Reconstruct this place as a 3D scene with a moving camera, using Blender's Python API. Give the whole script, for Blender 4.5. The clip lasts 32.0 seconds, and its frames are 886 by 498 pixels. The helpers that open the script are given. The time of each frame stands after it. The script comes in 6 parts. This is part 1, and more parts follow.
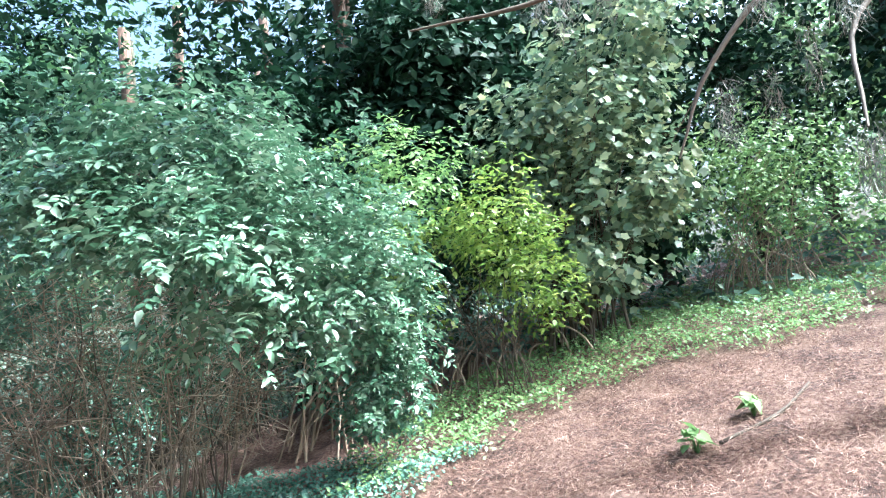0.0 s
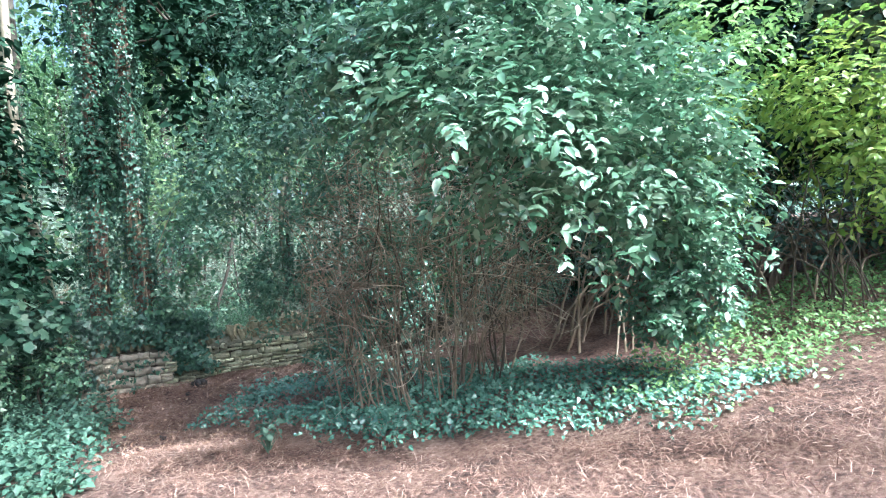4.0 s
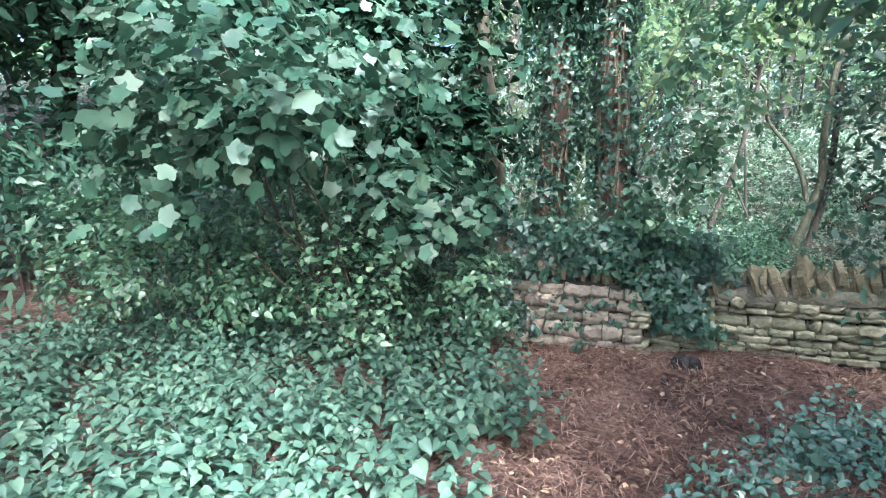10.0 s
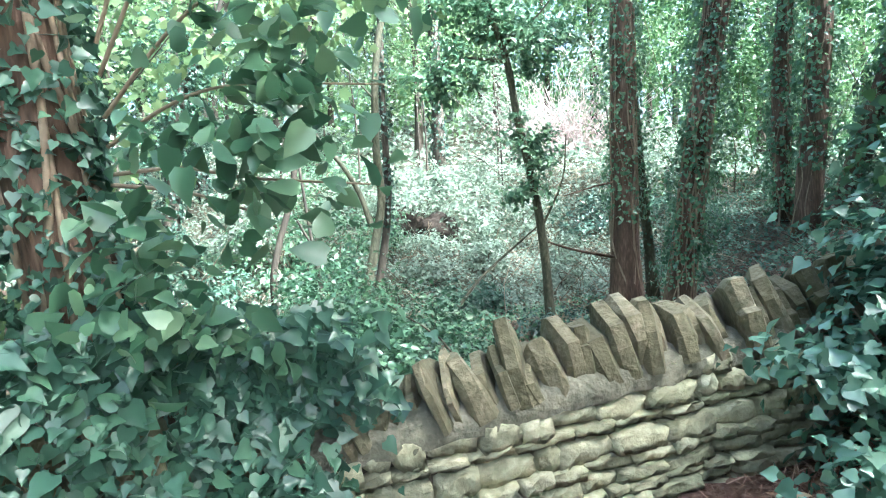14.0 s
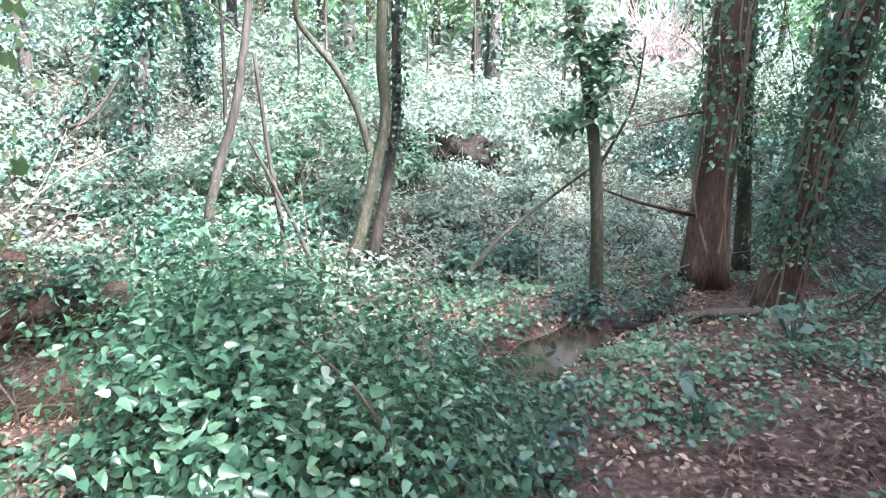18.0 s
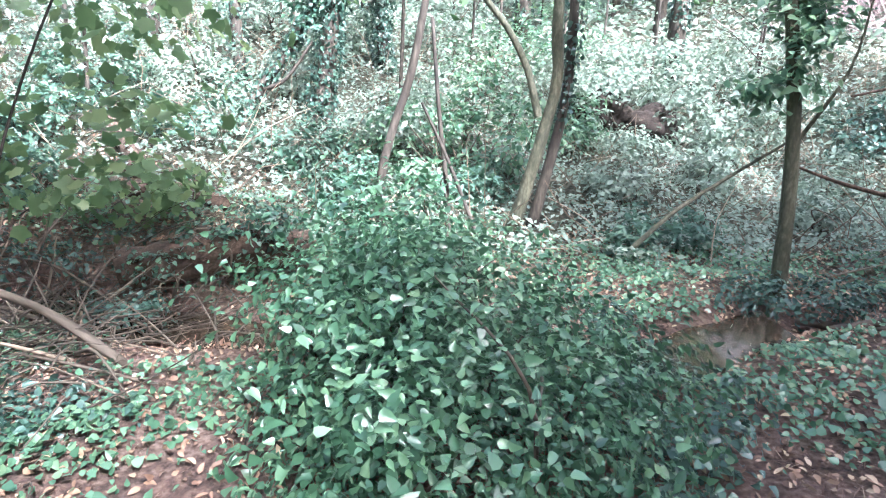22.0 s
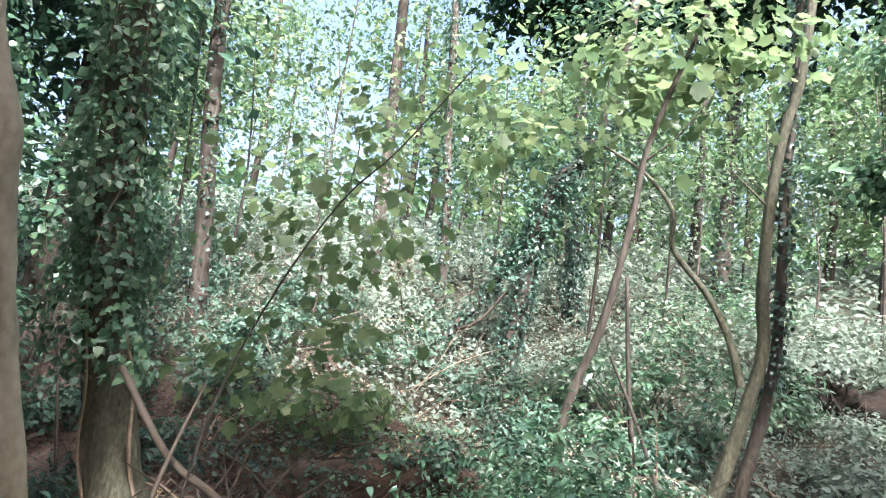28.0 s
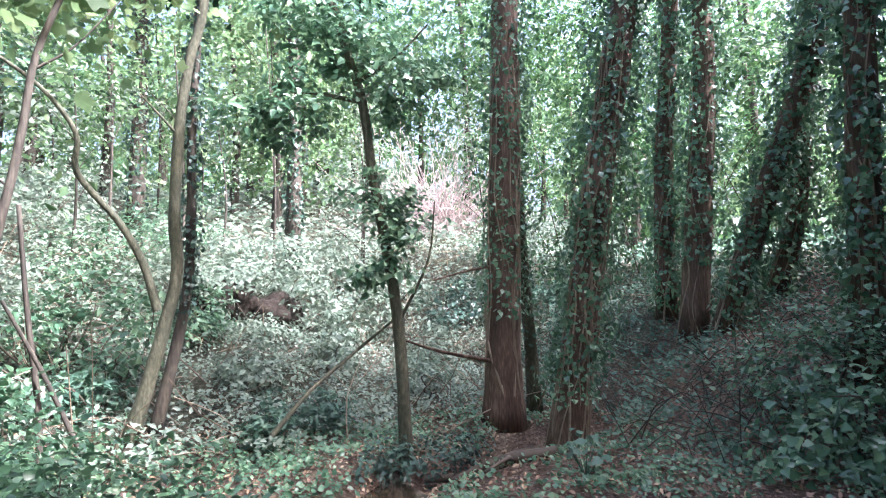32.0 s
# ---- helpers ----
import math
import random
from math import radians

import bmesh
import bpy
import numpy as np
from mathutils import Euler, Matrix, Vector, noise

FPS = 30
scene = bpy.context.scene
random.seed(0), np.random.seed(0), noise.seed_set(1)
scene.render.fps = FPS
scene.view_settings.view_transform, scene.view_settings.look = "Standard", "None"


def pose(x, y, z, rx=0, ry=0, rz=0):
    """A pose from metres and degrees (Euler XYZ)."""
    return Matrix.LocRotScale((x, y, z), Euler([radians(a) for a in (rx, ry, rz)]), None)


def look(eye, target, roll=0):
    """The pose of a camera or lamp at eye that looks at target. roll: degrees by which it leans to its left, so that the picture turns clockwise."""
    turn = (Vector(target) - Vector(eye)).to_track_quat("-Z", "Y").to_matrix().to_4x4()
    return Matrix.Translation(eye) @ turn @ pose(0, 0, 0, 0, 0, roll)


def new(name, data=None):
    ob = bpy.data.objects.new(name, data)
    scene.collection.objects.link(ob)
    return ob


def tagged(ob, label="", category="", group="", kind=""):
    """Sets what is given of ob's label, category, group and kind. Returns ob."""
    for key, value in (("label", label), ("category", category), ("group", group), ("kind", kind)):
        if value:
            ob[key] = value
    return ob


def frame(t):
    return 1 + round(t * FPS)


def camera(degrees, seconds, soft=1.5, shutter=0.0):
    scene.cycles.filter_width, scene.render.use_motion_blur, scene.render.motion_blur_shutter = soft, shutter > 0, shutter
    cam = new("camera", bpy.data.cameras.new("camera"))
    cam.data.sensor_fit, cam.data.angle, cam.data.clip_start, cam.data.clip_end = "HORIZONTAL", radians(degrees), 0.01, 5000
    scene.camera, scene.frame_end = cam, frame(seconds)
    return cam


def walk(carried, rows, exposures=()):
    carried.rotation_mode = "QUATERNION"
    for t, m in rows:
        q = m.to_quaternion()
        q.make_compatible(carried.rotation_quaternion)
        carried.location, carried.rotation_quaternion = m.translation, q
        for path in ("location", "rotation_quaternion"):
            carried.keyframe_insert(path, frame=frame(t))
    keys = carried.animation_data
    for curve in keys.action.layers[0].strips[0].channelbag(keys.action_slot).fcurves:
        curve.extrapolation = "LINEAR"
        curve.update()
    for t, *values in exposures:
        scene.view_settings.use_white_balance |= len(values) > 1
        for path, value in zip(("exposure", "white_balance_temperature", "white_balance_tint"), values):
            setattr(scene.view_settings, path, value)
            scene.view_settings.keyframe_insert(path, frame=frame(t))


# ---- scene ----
cam = camera(73.9, 32.0, 1.15)
PATH = [
    (0, (0.297, -10.384, 1.535), (1.719, -9.007, 1.815), -9.3),
    (0.5, (0.315, -10.352, 1.538), (1.661, -8.892, 1.767), -10.0),
    (1, (0.312, -10.327, 1.555), (1.640, -8.841, 1.722), -9.8),
    (1.5, (0.272, -10.246, 1.526), (1.582, -8.740, 1.641), -8.4),
    (2, (0.240, -10.094, 1.517), (1.556, -8.591, 1.615), -7.8),
    (2.5, (0.333, -9.916, 1.523), (1.562, -8.340, 1.585), -5.8),
    (3, (0.378, -9.770, 1.539), (1.236, -7.964, 1.604), -5.2),
    (3.5, (0.344, -9.715, 1.524), (1.092, -7.861, 1.571), -4.6),
    (5.5, (0.808, -8.880, 1.531), (1.191, -6.918, 1.455), -3.9),
    (6, (0.921, -8.499, 1.484), (1.166, -6.517, 1.380), -2.6),
    (6.5, (0.898, -8.082, 1.443), (0.961, -6.089, 1.283), -1.7),
    (7, (0.783, -7.645, 1.448), (0.675, -5.659, 1.243), -0.2),
    (7.5, (0.679, -7.199, 1.442), (0.379, -5.232, 1.240), 1.0),
    (8, (0.548, -6.796, 1.432), (0.137, -4.850, 1.224), 1.0),
    (8.5, (0.435, -6.431, 1.412), (-0.127, -4.523, 1.208), 0.9),
    (9, (0.314, -6.088, 1.391), (-0.325, -4.206, 1.166), 1.6),
    (9.5, (0.103, -5.691, 1.377), (-0.613, -3.839, 1.137), 1.5),
    (10, (-0.093, -5.274, 1.361), (-0.866, -3.445, 1.126), 1.2),
    (10.5, (-0.230, -4.956, 1.334), (-1.078, -3.161, 1.085), 1.7),
    (11, (-0.317, -4.612, 1.311), (-1.079, -2.781, 1.050), 2.2),
    (11.5, (-0.392, -4.216, 1.282), (-0.927, -2.303, 1.050), 2.4),
    (12, (-0.456, -3.788, 1.244), (-0.584, -1.801, 1.058), 0.8),
    (12.5, (-0.474, -3.302, 1.245), (-0.400, -1.313, 1.049), -0.7),
    (13, (-0.493, -2.829, 1.244), (-0.100, -0.877, 1.052), -2.7),
    (13.5, (-0.359, -2.381, 1.246), (0.240, -0.482, 1.061), -3.9),
    (14, (-0.212, -1.959, 1.255), (0.451, -0.077, 1.131), -4.7),
    (14.5, (-0.020, -1.573, 1.273), (0.749, 0.270, 1.169), -5.2),
    (16.5, (0.822, -0.326, 1.347), (1.505, 1.547, 1.192), -2.4),
    (17, (0.859, -0.256, 1.328), (1.462, 1.641, 1.135), -2.0),
    (17.5, (0.900, -0.185, 1.323), (1.393, 1.728, 1.008), -1.8),
    (18, (0.954, -0.161, 1.322), (1.396, 1.751, 0.936), -1.1),
    (18.5, (0.974, -0.172, 1.330), (1.351, 1.731, 0.840), -0.1),
    (19, (0.983, -0.173, 1.331), (1.288, 1.741, 0.840), -0.7),
    (19.5, (0.987, -0.178, 1.332), (1.259, 1.741, 0.838), -1.1),
    (20, (0.985, -0.180, 1.329), (1.232, 1.742, 0.832), -1.3),
    (20.5, (0.978, -0.181, 1.330), (1.204, 1.742, 0.831), -1.2),
    (21, (0.972, -0.174, 1.332), (1.159, 1.753, 0.833), -1.1),
    (21.5, (0.952, -0.165, 1.332), (1.057, 1.769, 0.834), -0.5),
    (22, (0.933, -0.143, 1.323), (0.847, 1.794, 0.831), -0.0),
    (22.5, (0.912, -0.141, 1.324), (0.527, 1.760, 0.836), 0.3),
    (23, (0.883, -0.151, 1.342), (0.181, 1.657, 0.854), 1.7),
    (23.5, (0.864, -0.147, 1.362), (-0.059, 1.581, 0.959), 3.9),
    (24, (0.858, -0.152, 1.369), (-0.144, 1.565, 1.146), 5.6),
    (24.5, (0.846, -0.174, 1.384), (-0.189, 1.533, 1.271), 5.8),
    (26.5, (0.838, -0.256, 1.373), (-0.236, 1.429, 1.453), 5.6),
    (27, (0.842, -0.248, 1.370), (-0.168, 1.474, 1.487), 6.0),
    (27.5, (0.880, -0.223, 1.342), (0.016, 1.567, 1.559), 6.4),
    (28, (0.902, -0.177, 1.292), (0.199, 1.671, 1.590), 6.3),
    (28.5, (0.896, -0.194, 1.311), (0.365, 1.701, 1.667), 5.3),
    (29, (0.888, -0.243, 1.322), (0.547, 1.703, 1.631), 4.4),
    (29.5, (0.881, -0.287, 1.321), (0.757, 1.697, 1.541), 3.9),
    (30, (0.872, -0.294, 1.313), (0.946, 1.695, 1.506), 3.5),
    (30.5, (0.884, -0.251, 1.306), (1.088, 1.730, 1.492), 2.7),
    (31, (0.912, -0.191, 1.330), (1.396, 1.741, 1.509), 0.8),
    (31.5, (0.942, -0.176, 1.315), (1.844, 1.603, 1.464), -1.4),
    (32, (0.949, -0.166, 1.315), (2.013, 1.523, 1.431), -2.0),
]
walk(cam, [(t, look(eye, target, roll)) for t, eye, target, roll in PATH],
     [(0, 2.3, 5150, 3), (3.5, 2.15, 5000, 2), (6, 2.0, 5200, 11), (7, 1.85, 5250, 13), (8, 2.1, 5150, 13), (9, 2.25, 5200, 10), (10, 2.45, 5200, 9), (11, 2.8, 5150, 4), (12, 2.9, 5100, 2), (13, 3.12, 5150, -2), (14.5, 3.12, 5250, 2), (17, 3.07, 5250, 15), (19, 3.05, 5250, 15), (22, 3.0, 5200, 16), (24.5, 2.65, 5350, 13), (27, 2.6, 5350, 15), (28, 2.25, 5750, 15), (29, 2.25, 5750, 15), (30, 2.4, 5600, 18), (32, 2.75, 5500, 20)])

# ---- light ----
world = bpy.data.worlds.new("sky")
scene.world = world
world.use_nodes = True
wn = world.node_tree.nodes
sky = wn.new("ShaderNodeTexSky")
sky.sky_type, sky.sun_disc = 'NISHITA', False
sky.sun_elevation, sky.sun_rotation = radians(48), radians(142)
sky.air_density, sky.dust_density, sky.ozone_density = 1.0, 9.5, 0.4
wn["Background"].inputs["Strength"].default_value = 0.15
world.node_tree.links.new(sky.outputs[0], wn["Background"].inputs[0])
sun_ob = new("sun", bpy.data.lights.new("sun", "SUN"))
sun_ob.data.energy, sun_ob.data.angle, sun_ob.data.color = 3.9, radians(4), (1.0, 0.95, 0.87)
sun_ob.matrix_world = look((8.24, -10.55, 14.86), (0, 0, 0))

rng = np.random.default_rng(7)


# ---- materials ----
def material(name, ramp, rough=0.6, scale=6.0, bump=0.0, bump_scale=40.0, island=0.0, translucent=0.0, metal=0.0, stretch=None, spec=0.5, mix_noise=0.5, pieces=0.0):
    """A surface whose colour runs through the ramp, by noise at two scales and, for joined pieces, by piece."""
    m = bpy.data.materials.new(name)
    m.use_nodes = True
    t = m.node_tree
    n, ln = t.nodes, t.links
    b = n["Principled BSDF"]
    b.inputs["Roughness"].default_value, b.inputs["Metallic"].default_value = rough, metal
    b.inputs["Specular IOR Level"].default_value = spec
    co = n.new("ShaderNodeTexCoord")
    mp = n.new("ShaderNodeMapping")
    if pieces:
        geo = n.new("ShaderNodeNewGeometry")
        ln.new(geo.outputs["Position"], mp.inputs[0])
    else:
        ln.new(co.outputs["Object"], mp.inputs[0])
    if stretch:
        mp.inputs["Scale"].default_value = stretch
    a = n.new("ShaderNodeTexNoise")
    a.inputs["Scale"].default_value, a.inputs["Detail"].default_value = scale, 6
    c = n.new("ShaderNodeTexNoise")
    c.inputs["Scale"].default_value, c.inputs["Detail"].default_value = scale * 7.3, 4
    for q in (a, c):
        ln.new(mp.outputs[0], q.inputs["Vector"])
    mx = n.new("ShaderNodeMix")
    mx.inputs[0].default_value = mix_noise
    ln.new(a.outputs[0], mx.inputs[2]), ln.new(c.outputs[0], mx.inputs[3])
    fac = mx.outputs[0]
    st = n.new("ShaderNodeMapRange")
    st.inputs[1].default_value, st.inputs[2].default_value = 0.28, 0.72
    ln.new(fac, st.inputs[0])
    fac = st.outputs[0]
    if island:
        g = n.new("ShaderNodeNewGeometry")
        m2 = n.new("ShaderNodeMix")
        m2.inputs[0].default_value = island
        ln.new(fac, m2.inputs[2]), ln.new(g.outputs["Random Per Island"], m2.inputs[3])
        fac = m2.outputs[0]
    if pieces:
        oi = n.new("ShaderNodeObjectInfo")
        m3 = n.new("ShaderNodeMix")
        m3.inputs[0].default_value = pieces
        ln.new(fac, m3.inputs[2]), ln.new(oi.outputs["Random"], m3.inputs[3])
        fac = m3.outputs[0]
    r = n.new("ShaderNodeValToRGB")
    el = r.color_ramp.elements
    for k, (p, col) in enumerate(ramp):
        e = el[k] if k < 2 else el.new(p)
        e.position, e.color = p, (*col, 1)
    ln.new(fac, r.inputs[0])
    ln.new(r.outputs[0], b.inputs["Base Color"])
    if bump:
        d = n.new("ShaderNodeTexNoise")
        d.inputs["Scale"].default_value, d.inputs["Detail"].default_value = bump_scale, 8
        ln.new(mp.outputs[0], d.inputs["Vector"])
        bu = n.new("ShaderNodeBump")
        bu.inputs["Strength"].default_value, bu.inputs["Distance"].default_value = bump, 0.02
        ln.new(d.outputs[0], bu.inputs["Height"])
        ln.new(bu.outputs[0], b.inputs["Normal"])
    if translucent:
        tr = n.new("ShaderNodeBsdfTranslucent")
        ln.new(r.outputs[0], tr.inputs[0])
        ms = n.new("ShaderNodeMixShader")
        ms.inputs[0].default_value = translucent
        ln.new(b.outputs[0], ms.inputs[1]), ln.new(tr.outputs[0], ms.inputs[2])
        ln.new(ms.outputs[0], n["Material Output"].inputs[0])
    return m


def leafy(name, a, b, c, rough=0.42, tr=0.3, spec=0.5):
    return material(name, [(0.0, a), (1.0, c), (0.5, b)], rough, 0.9, island=0.62, translucent=tr, spec=spec)


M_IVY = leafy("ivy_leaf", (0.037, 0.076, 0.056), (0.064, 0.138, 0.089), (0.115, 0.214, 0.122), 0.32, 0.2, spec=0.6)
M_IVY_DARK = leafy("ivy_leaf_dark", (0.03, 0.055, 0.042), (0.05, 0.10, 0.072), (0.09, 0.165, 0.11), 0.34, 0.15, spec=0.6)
M_GLOSS = leafy("periwinkle_leaf", (0.065, 0.135, 0.095), (0.12, 0.235, 0.165), (0.25, 0.38, 0.28), 0.2, 0.15, spec=1.0)
M_NETTLE = leafy("nettle_leaf", (0.054, 0.105, 0.072), (0.093, 0.175, 0.118), (0.18, 0.268, 0.17), 0.5, 0.3, spec=0.6)
M_BUSH = leafy("bush_leaf", (0.05, 0.12, 0.065), (0.11, 0.21, 0.12), (0.30, 0.40, 0.27), 0.27, 0.2, spec=1.0)
M_YELLOW = leafy("yellow_green_leaf", (0.09, 0.18, 0.035), (0.22, 0.33, 0.065), (0.45, 0.50, 0.13), 0.38, 0.4)
M_MAPLE = leafy("maple_leaf", (0.035, 0.095, 0.06), (0.07, 0.15, 0.093), (0.19, 0.275, 0.18), 0.4, 0.22)
M_AUTUMN = leafy("pale_tree_leaf", (0.07, 0.14, 0.085), (0.19, 0.27, 0.16), (0.46, 0.48, 0.24), 0.34, 0.35)
M_CROWN = leafy("crown_leaf", (0.041, 0.082, 0.047), (0.069, 0.143, 0.060), (0.150, 0.245, 0.079), 0.45, 0.4)
M_LIGHT = leafy("light_tree_leaf", (0.07, 0.135, 0.06), (0.14, 0.23, 0.105), (0.30, 0.37, 0.19), 0.42, 0.5)
# Near-black crown leaves: the shade of the wood is put into the colour.
M_SHADED_CROWN = leafy("shaded_crown_leaf", (0.010, 0.030, 0.018), (0.020, 0.055, 0.030), (0.042, 0.095, 0.048), 0.65, 0.12, spec=0.2)
# Pale greyed leaf colour that carries the slope's haze and glare.
M_HILL = leafy("hazed_hill_leaf", (0.125, 0.175, 0.125), (0.215, 0.275, 0.205), (0.38, 0.43, 0.345), 0.4, 0.35)
M_VERGE = leafy("verge_leaf", (0.10, 0.20, 0.075), (0.185, 0.31, 0.105), (0.34, 0.45, 0.165), 0.45, 0.35, spec=0.6)
M_YOUNG = leafy("mound_leaf", (0.04, 0.10, 0.055), (0.115, 0.225, 0.125), (0.29, 0.40, 0.22), 0.3, 0.32, spec=0.7)
M_MOUND = leafy("mound_ivy_leaf", (0.028, 0.075, 0.04), (0.08, 0.175, 0.09), (0.21, 0.34, 0.18), 0.28, 0.22, spec=0.7)
M_SPRIG = leafy("grey_green_leaf", (0.09, 0.15, 0.07), (0.18, 0.26, 0.12), (0.36, 0.42, 0.2), 0.4, 0.6)
M_PINK = material("pinkish_twig", [(0, (0.20, 0.15, 0.14)), (1, (0.55, 0.46, 0.44)), (0.5, (0.36, 0.285, 0.27))], 0.7, 1.5, bump=0.2, island=0.6)
M_SPRAY = leafy("conifer_needle", (0.069, 0.102, 0.091), (0.162, 0.173, 0.141), (0.288, 0.224, 0.191), 0.6, 0.2)
M_NEEDLE = material("pine_needle", [(0, (0.085, 0.042, 0.031)), (1, (0.56, 0.40, 0.31)), (0.5, (0.25, 0.14, 0.10))], 0.55, 1.3, island=0.7, spec=0.35)
M_LITTER = material("dead_leaf", [(0, (0.13, 0.07, 0.045)), (1, (0.60, 0.46, 0.30)), (0.55, (0.33, 0.20, 0.125))], 0.6, 2, island=0.75)
M_TWIG = material("dead_twig", [(0, (0.10, 0.066, 0.04)), (1, (0.48, 0.385, 0.28)), (0.5, (0.22, 0.16, 0.108))], 0.75, 1.2, bump=0.2, island=0.75)
M_TWIG_DARK = material("dark_twig", [(0, (0.03, 0.024, 0.018)), (1, (0.15, 0.12, 0.085)), (0.5, (0.075, 0.056, 0.038))], 0.8, 1.2, bump=0.3, island=0.6)
M_BARK = material("grey_brown_bark", [(0, (0.020, 0.016, 0.012)), (1, (0.12, 0.10, 0.075)), (0.5, (0.048, 0.038, 0.028))], 0.85, 5, bump=0.9, bump_scale=14, stretch=(1, 1, 0.22))
M_BARK_RED = material("red_brown_bark", [(0, (0.028, 0.018, 0.013)), (1, (0.27, 0.18, 0.12)), (0.5, (0.11, 0.066, 0.043))], 0.85, 7, bump=1.0, bump_scale=22, stretch=(1, 1, 0.16))
M_BARK_PALE = material("smooth_pale_bark", [(0, (0.18, 0.155, 0.105)), (1, (0.42, 0.365, 0.265)), (0.5, (0.32, 0.275, 0.195))], 0.7, 3.5, bump=0.35, bump_scale=20, stretch=(1, 1, 0.6))
M_BARK_GREEN = material("mossy_bark", [(0, (0.026, 0.027, 0.016)), (1, (0.17, 0.16, 0.105)), (0.5, (0.072, 0.07, 0.042))], 0.85, 6, bump=1.0, bump_scale=24, stretch=(1, 1, 0.4))
M_VINE = material("ivy_stem", [(0, (0.13, 0.09, 0.06)), (1, (0.46, 0.36, 0.25)), (0.5, (0.27, 0.20, 0.135))], 0.8, 3, bump=0.4, island=0.4)
M_LOG = material("rotten_wood", [(0, (0.025, 0.017, 0.012)), (1, (0.17, 0.115, 0.08)), (0.5, (0.07, 0.044, 0.03))], 0.9, 6, bump=1.0, bump_scale=16)
M_STONE = material("limestone", [(0, (0.14, 0.135, 0.085)), (1, (0.54, 0.51, 0.37)), (0.5, (0.33, 0.315, 0.21))], 0.9, 4.5, bump=0.7, bump_scale=38, pieces=0.35)
M_STONE_PALE = material("pale_limestone", [(0, (0.19, 0.165, 0.125)), (1, (0.54, 0.47, 0.38)), (0.5, (0.34, 0.29, 0.225))], 0.9, 4.5, bump=0.7, bump_scale=38, pieces=0.35)
M_COPE = material("mossy_coping", [(0, (0.06, 0.058, 0.028)), (1, (0.36, 0.31, 0.225)), (0.55, (0.165, 0.145, 0.088))], 0.92, 3.5, bump=0.7, bump_scale=38, pieces=0.35)
M_MORTAR = material("mortar", [(0, (0.10, 0.095, 0.065)), (1, (0.27, 0.25, 0.19)), (0.5, (0.16, 0.15, 0.11))], 0.95, 5, bump=0.9, bump_scale=30)
M_CORE = material("wall_core", [(0, (0.03, 0.026, 0.018)), (1, (0.10, 0.085, 0.06))], 0.95, 8, bump=0.5)
# Brown soil taken near black, with the hollow's shade in its colour.
M_HOLLOW = material("hollow_soil_shade", [(0, (0.012, 0.009, 0.006)), (1, (0.07, 0.05, 0.034)), (0.5, (0.03, 0.021, 0.015))], 0.95, 5, bump=1.0, bump_scale=12)
M_CHAR = material("charred_wood", [(0, (0.012, 0.011, 0.011)), (1, (0.07, 0.06, 0.055))], 0.8, 8, bump=0.8)


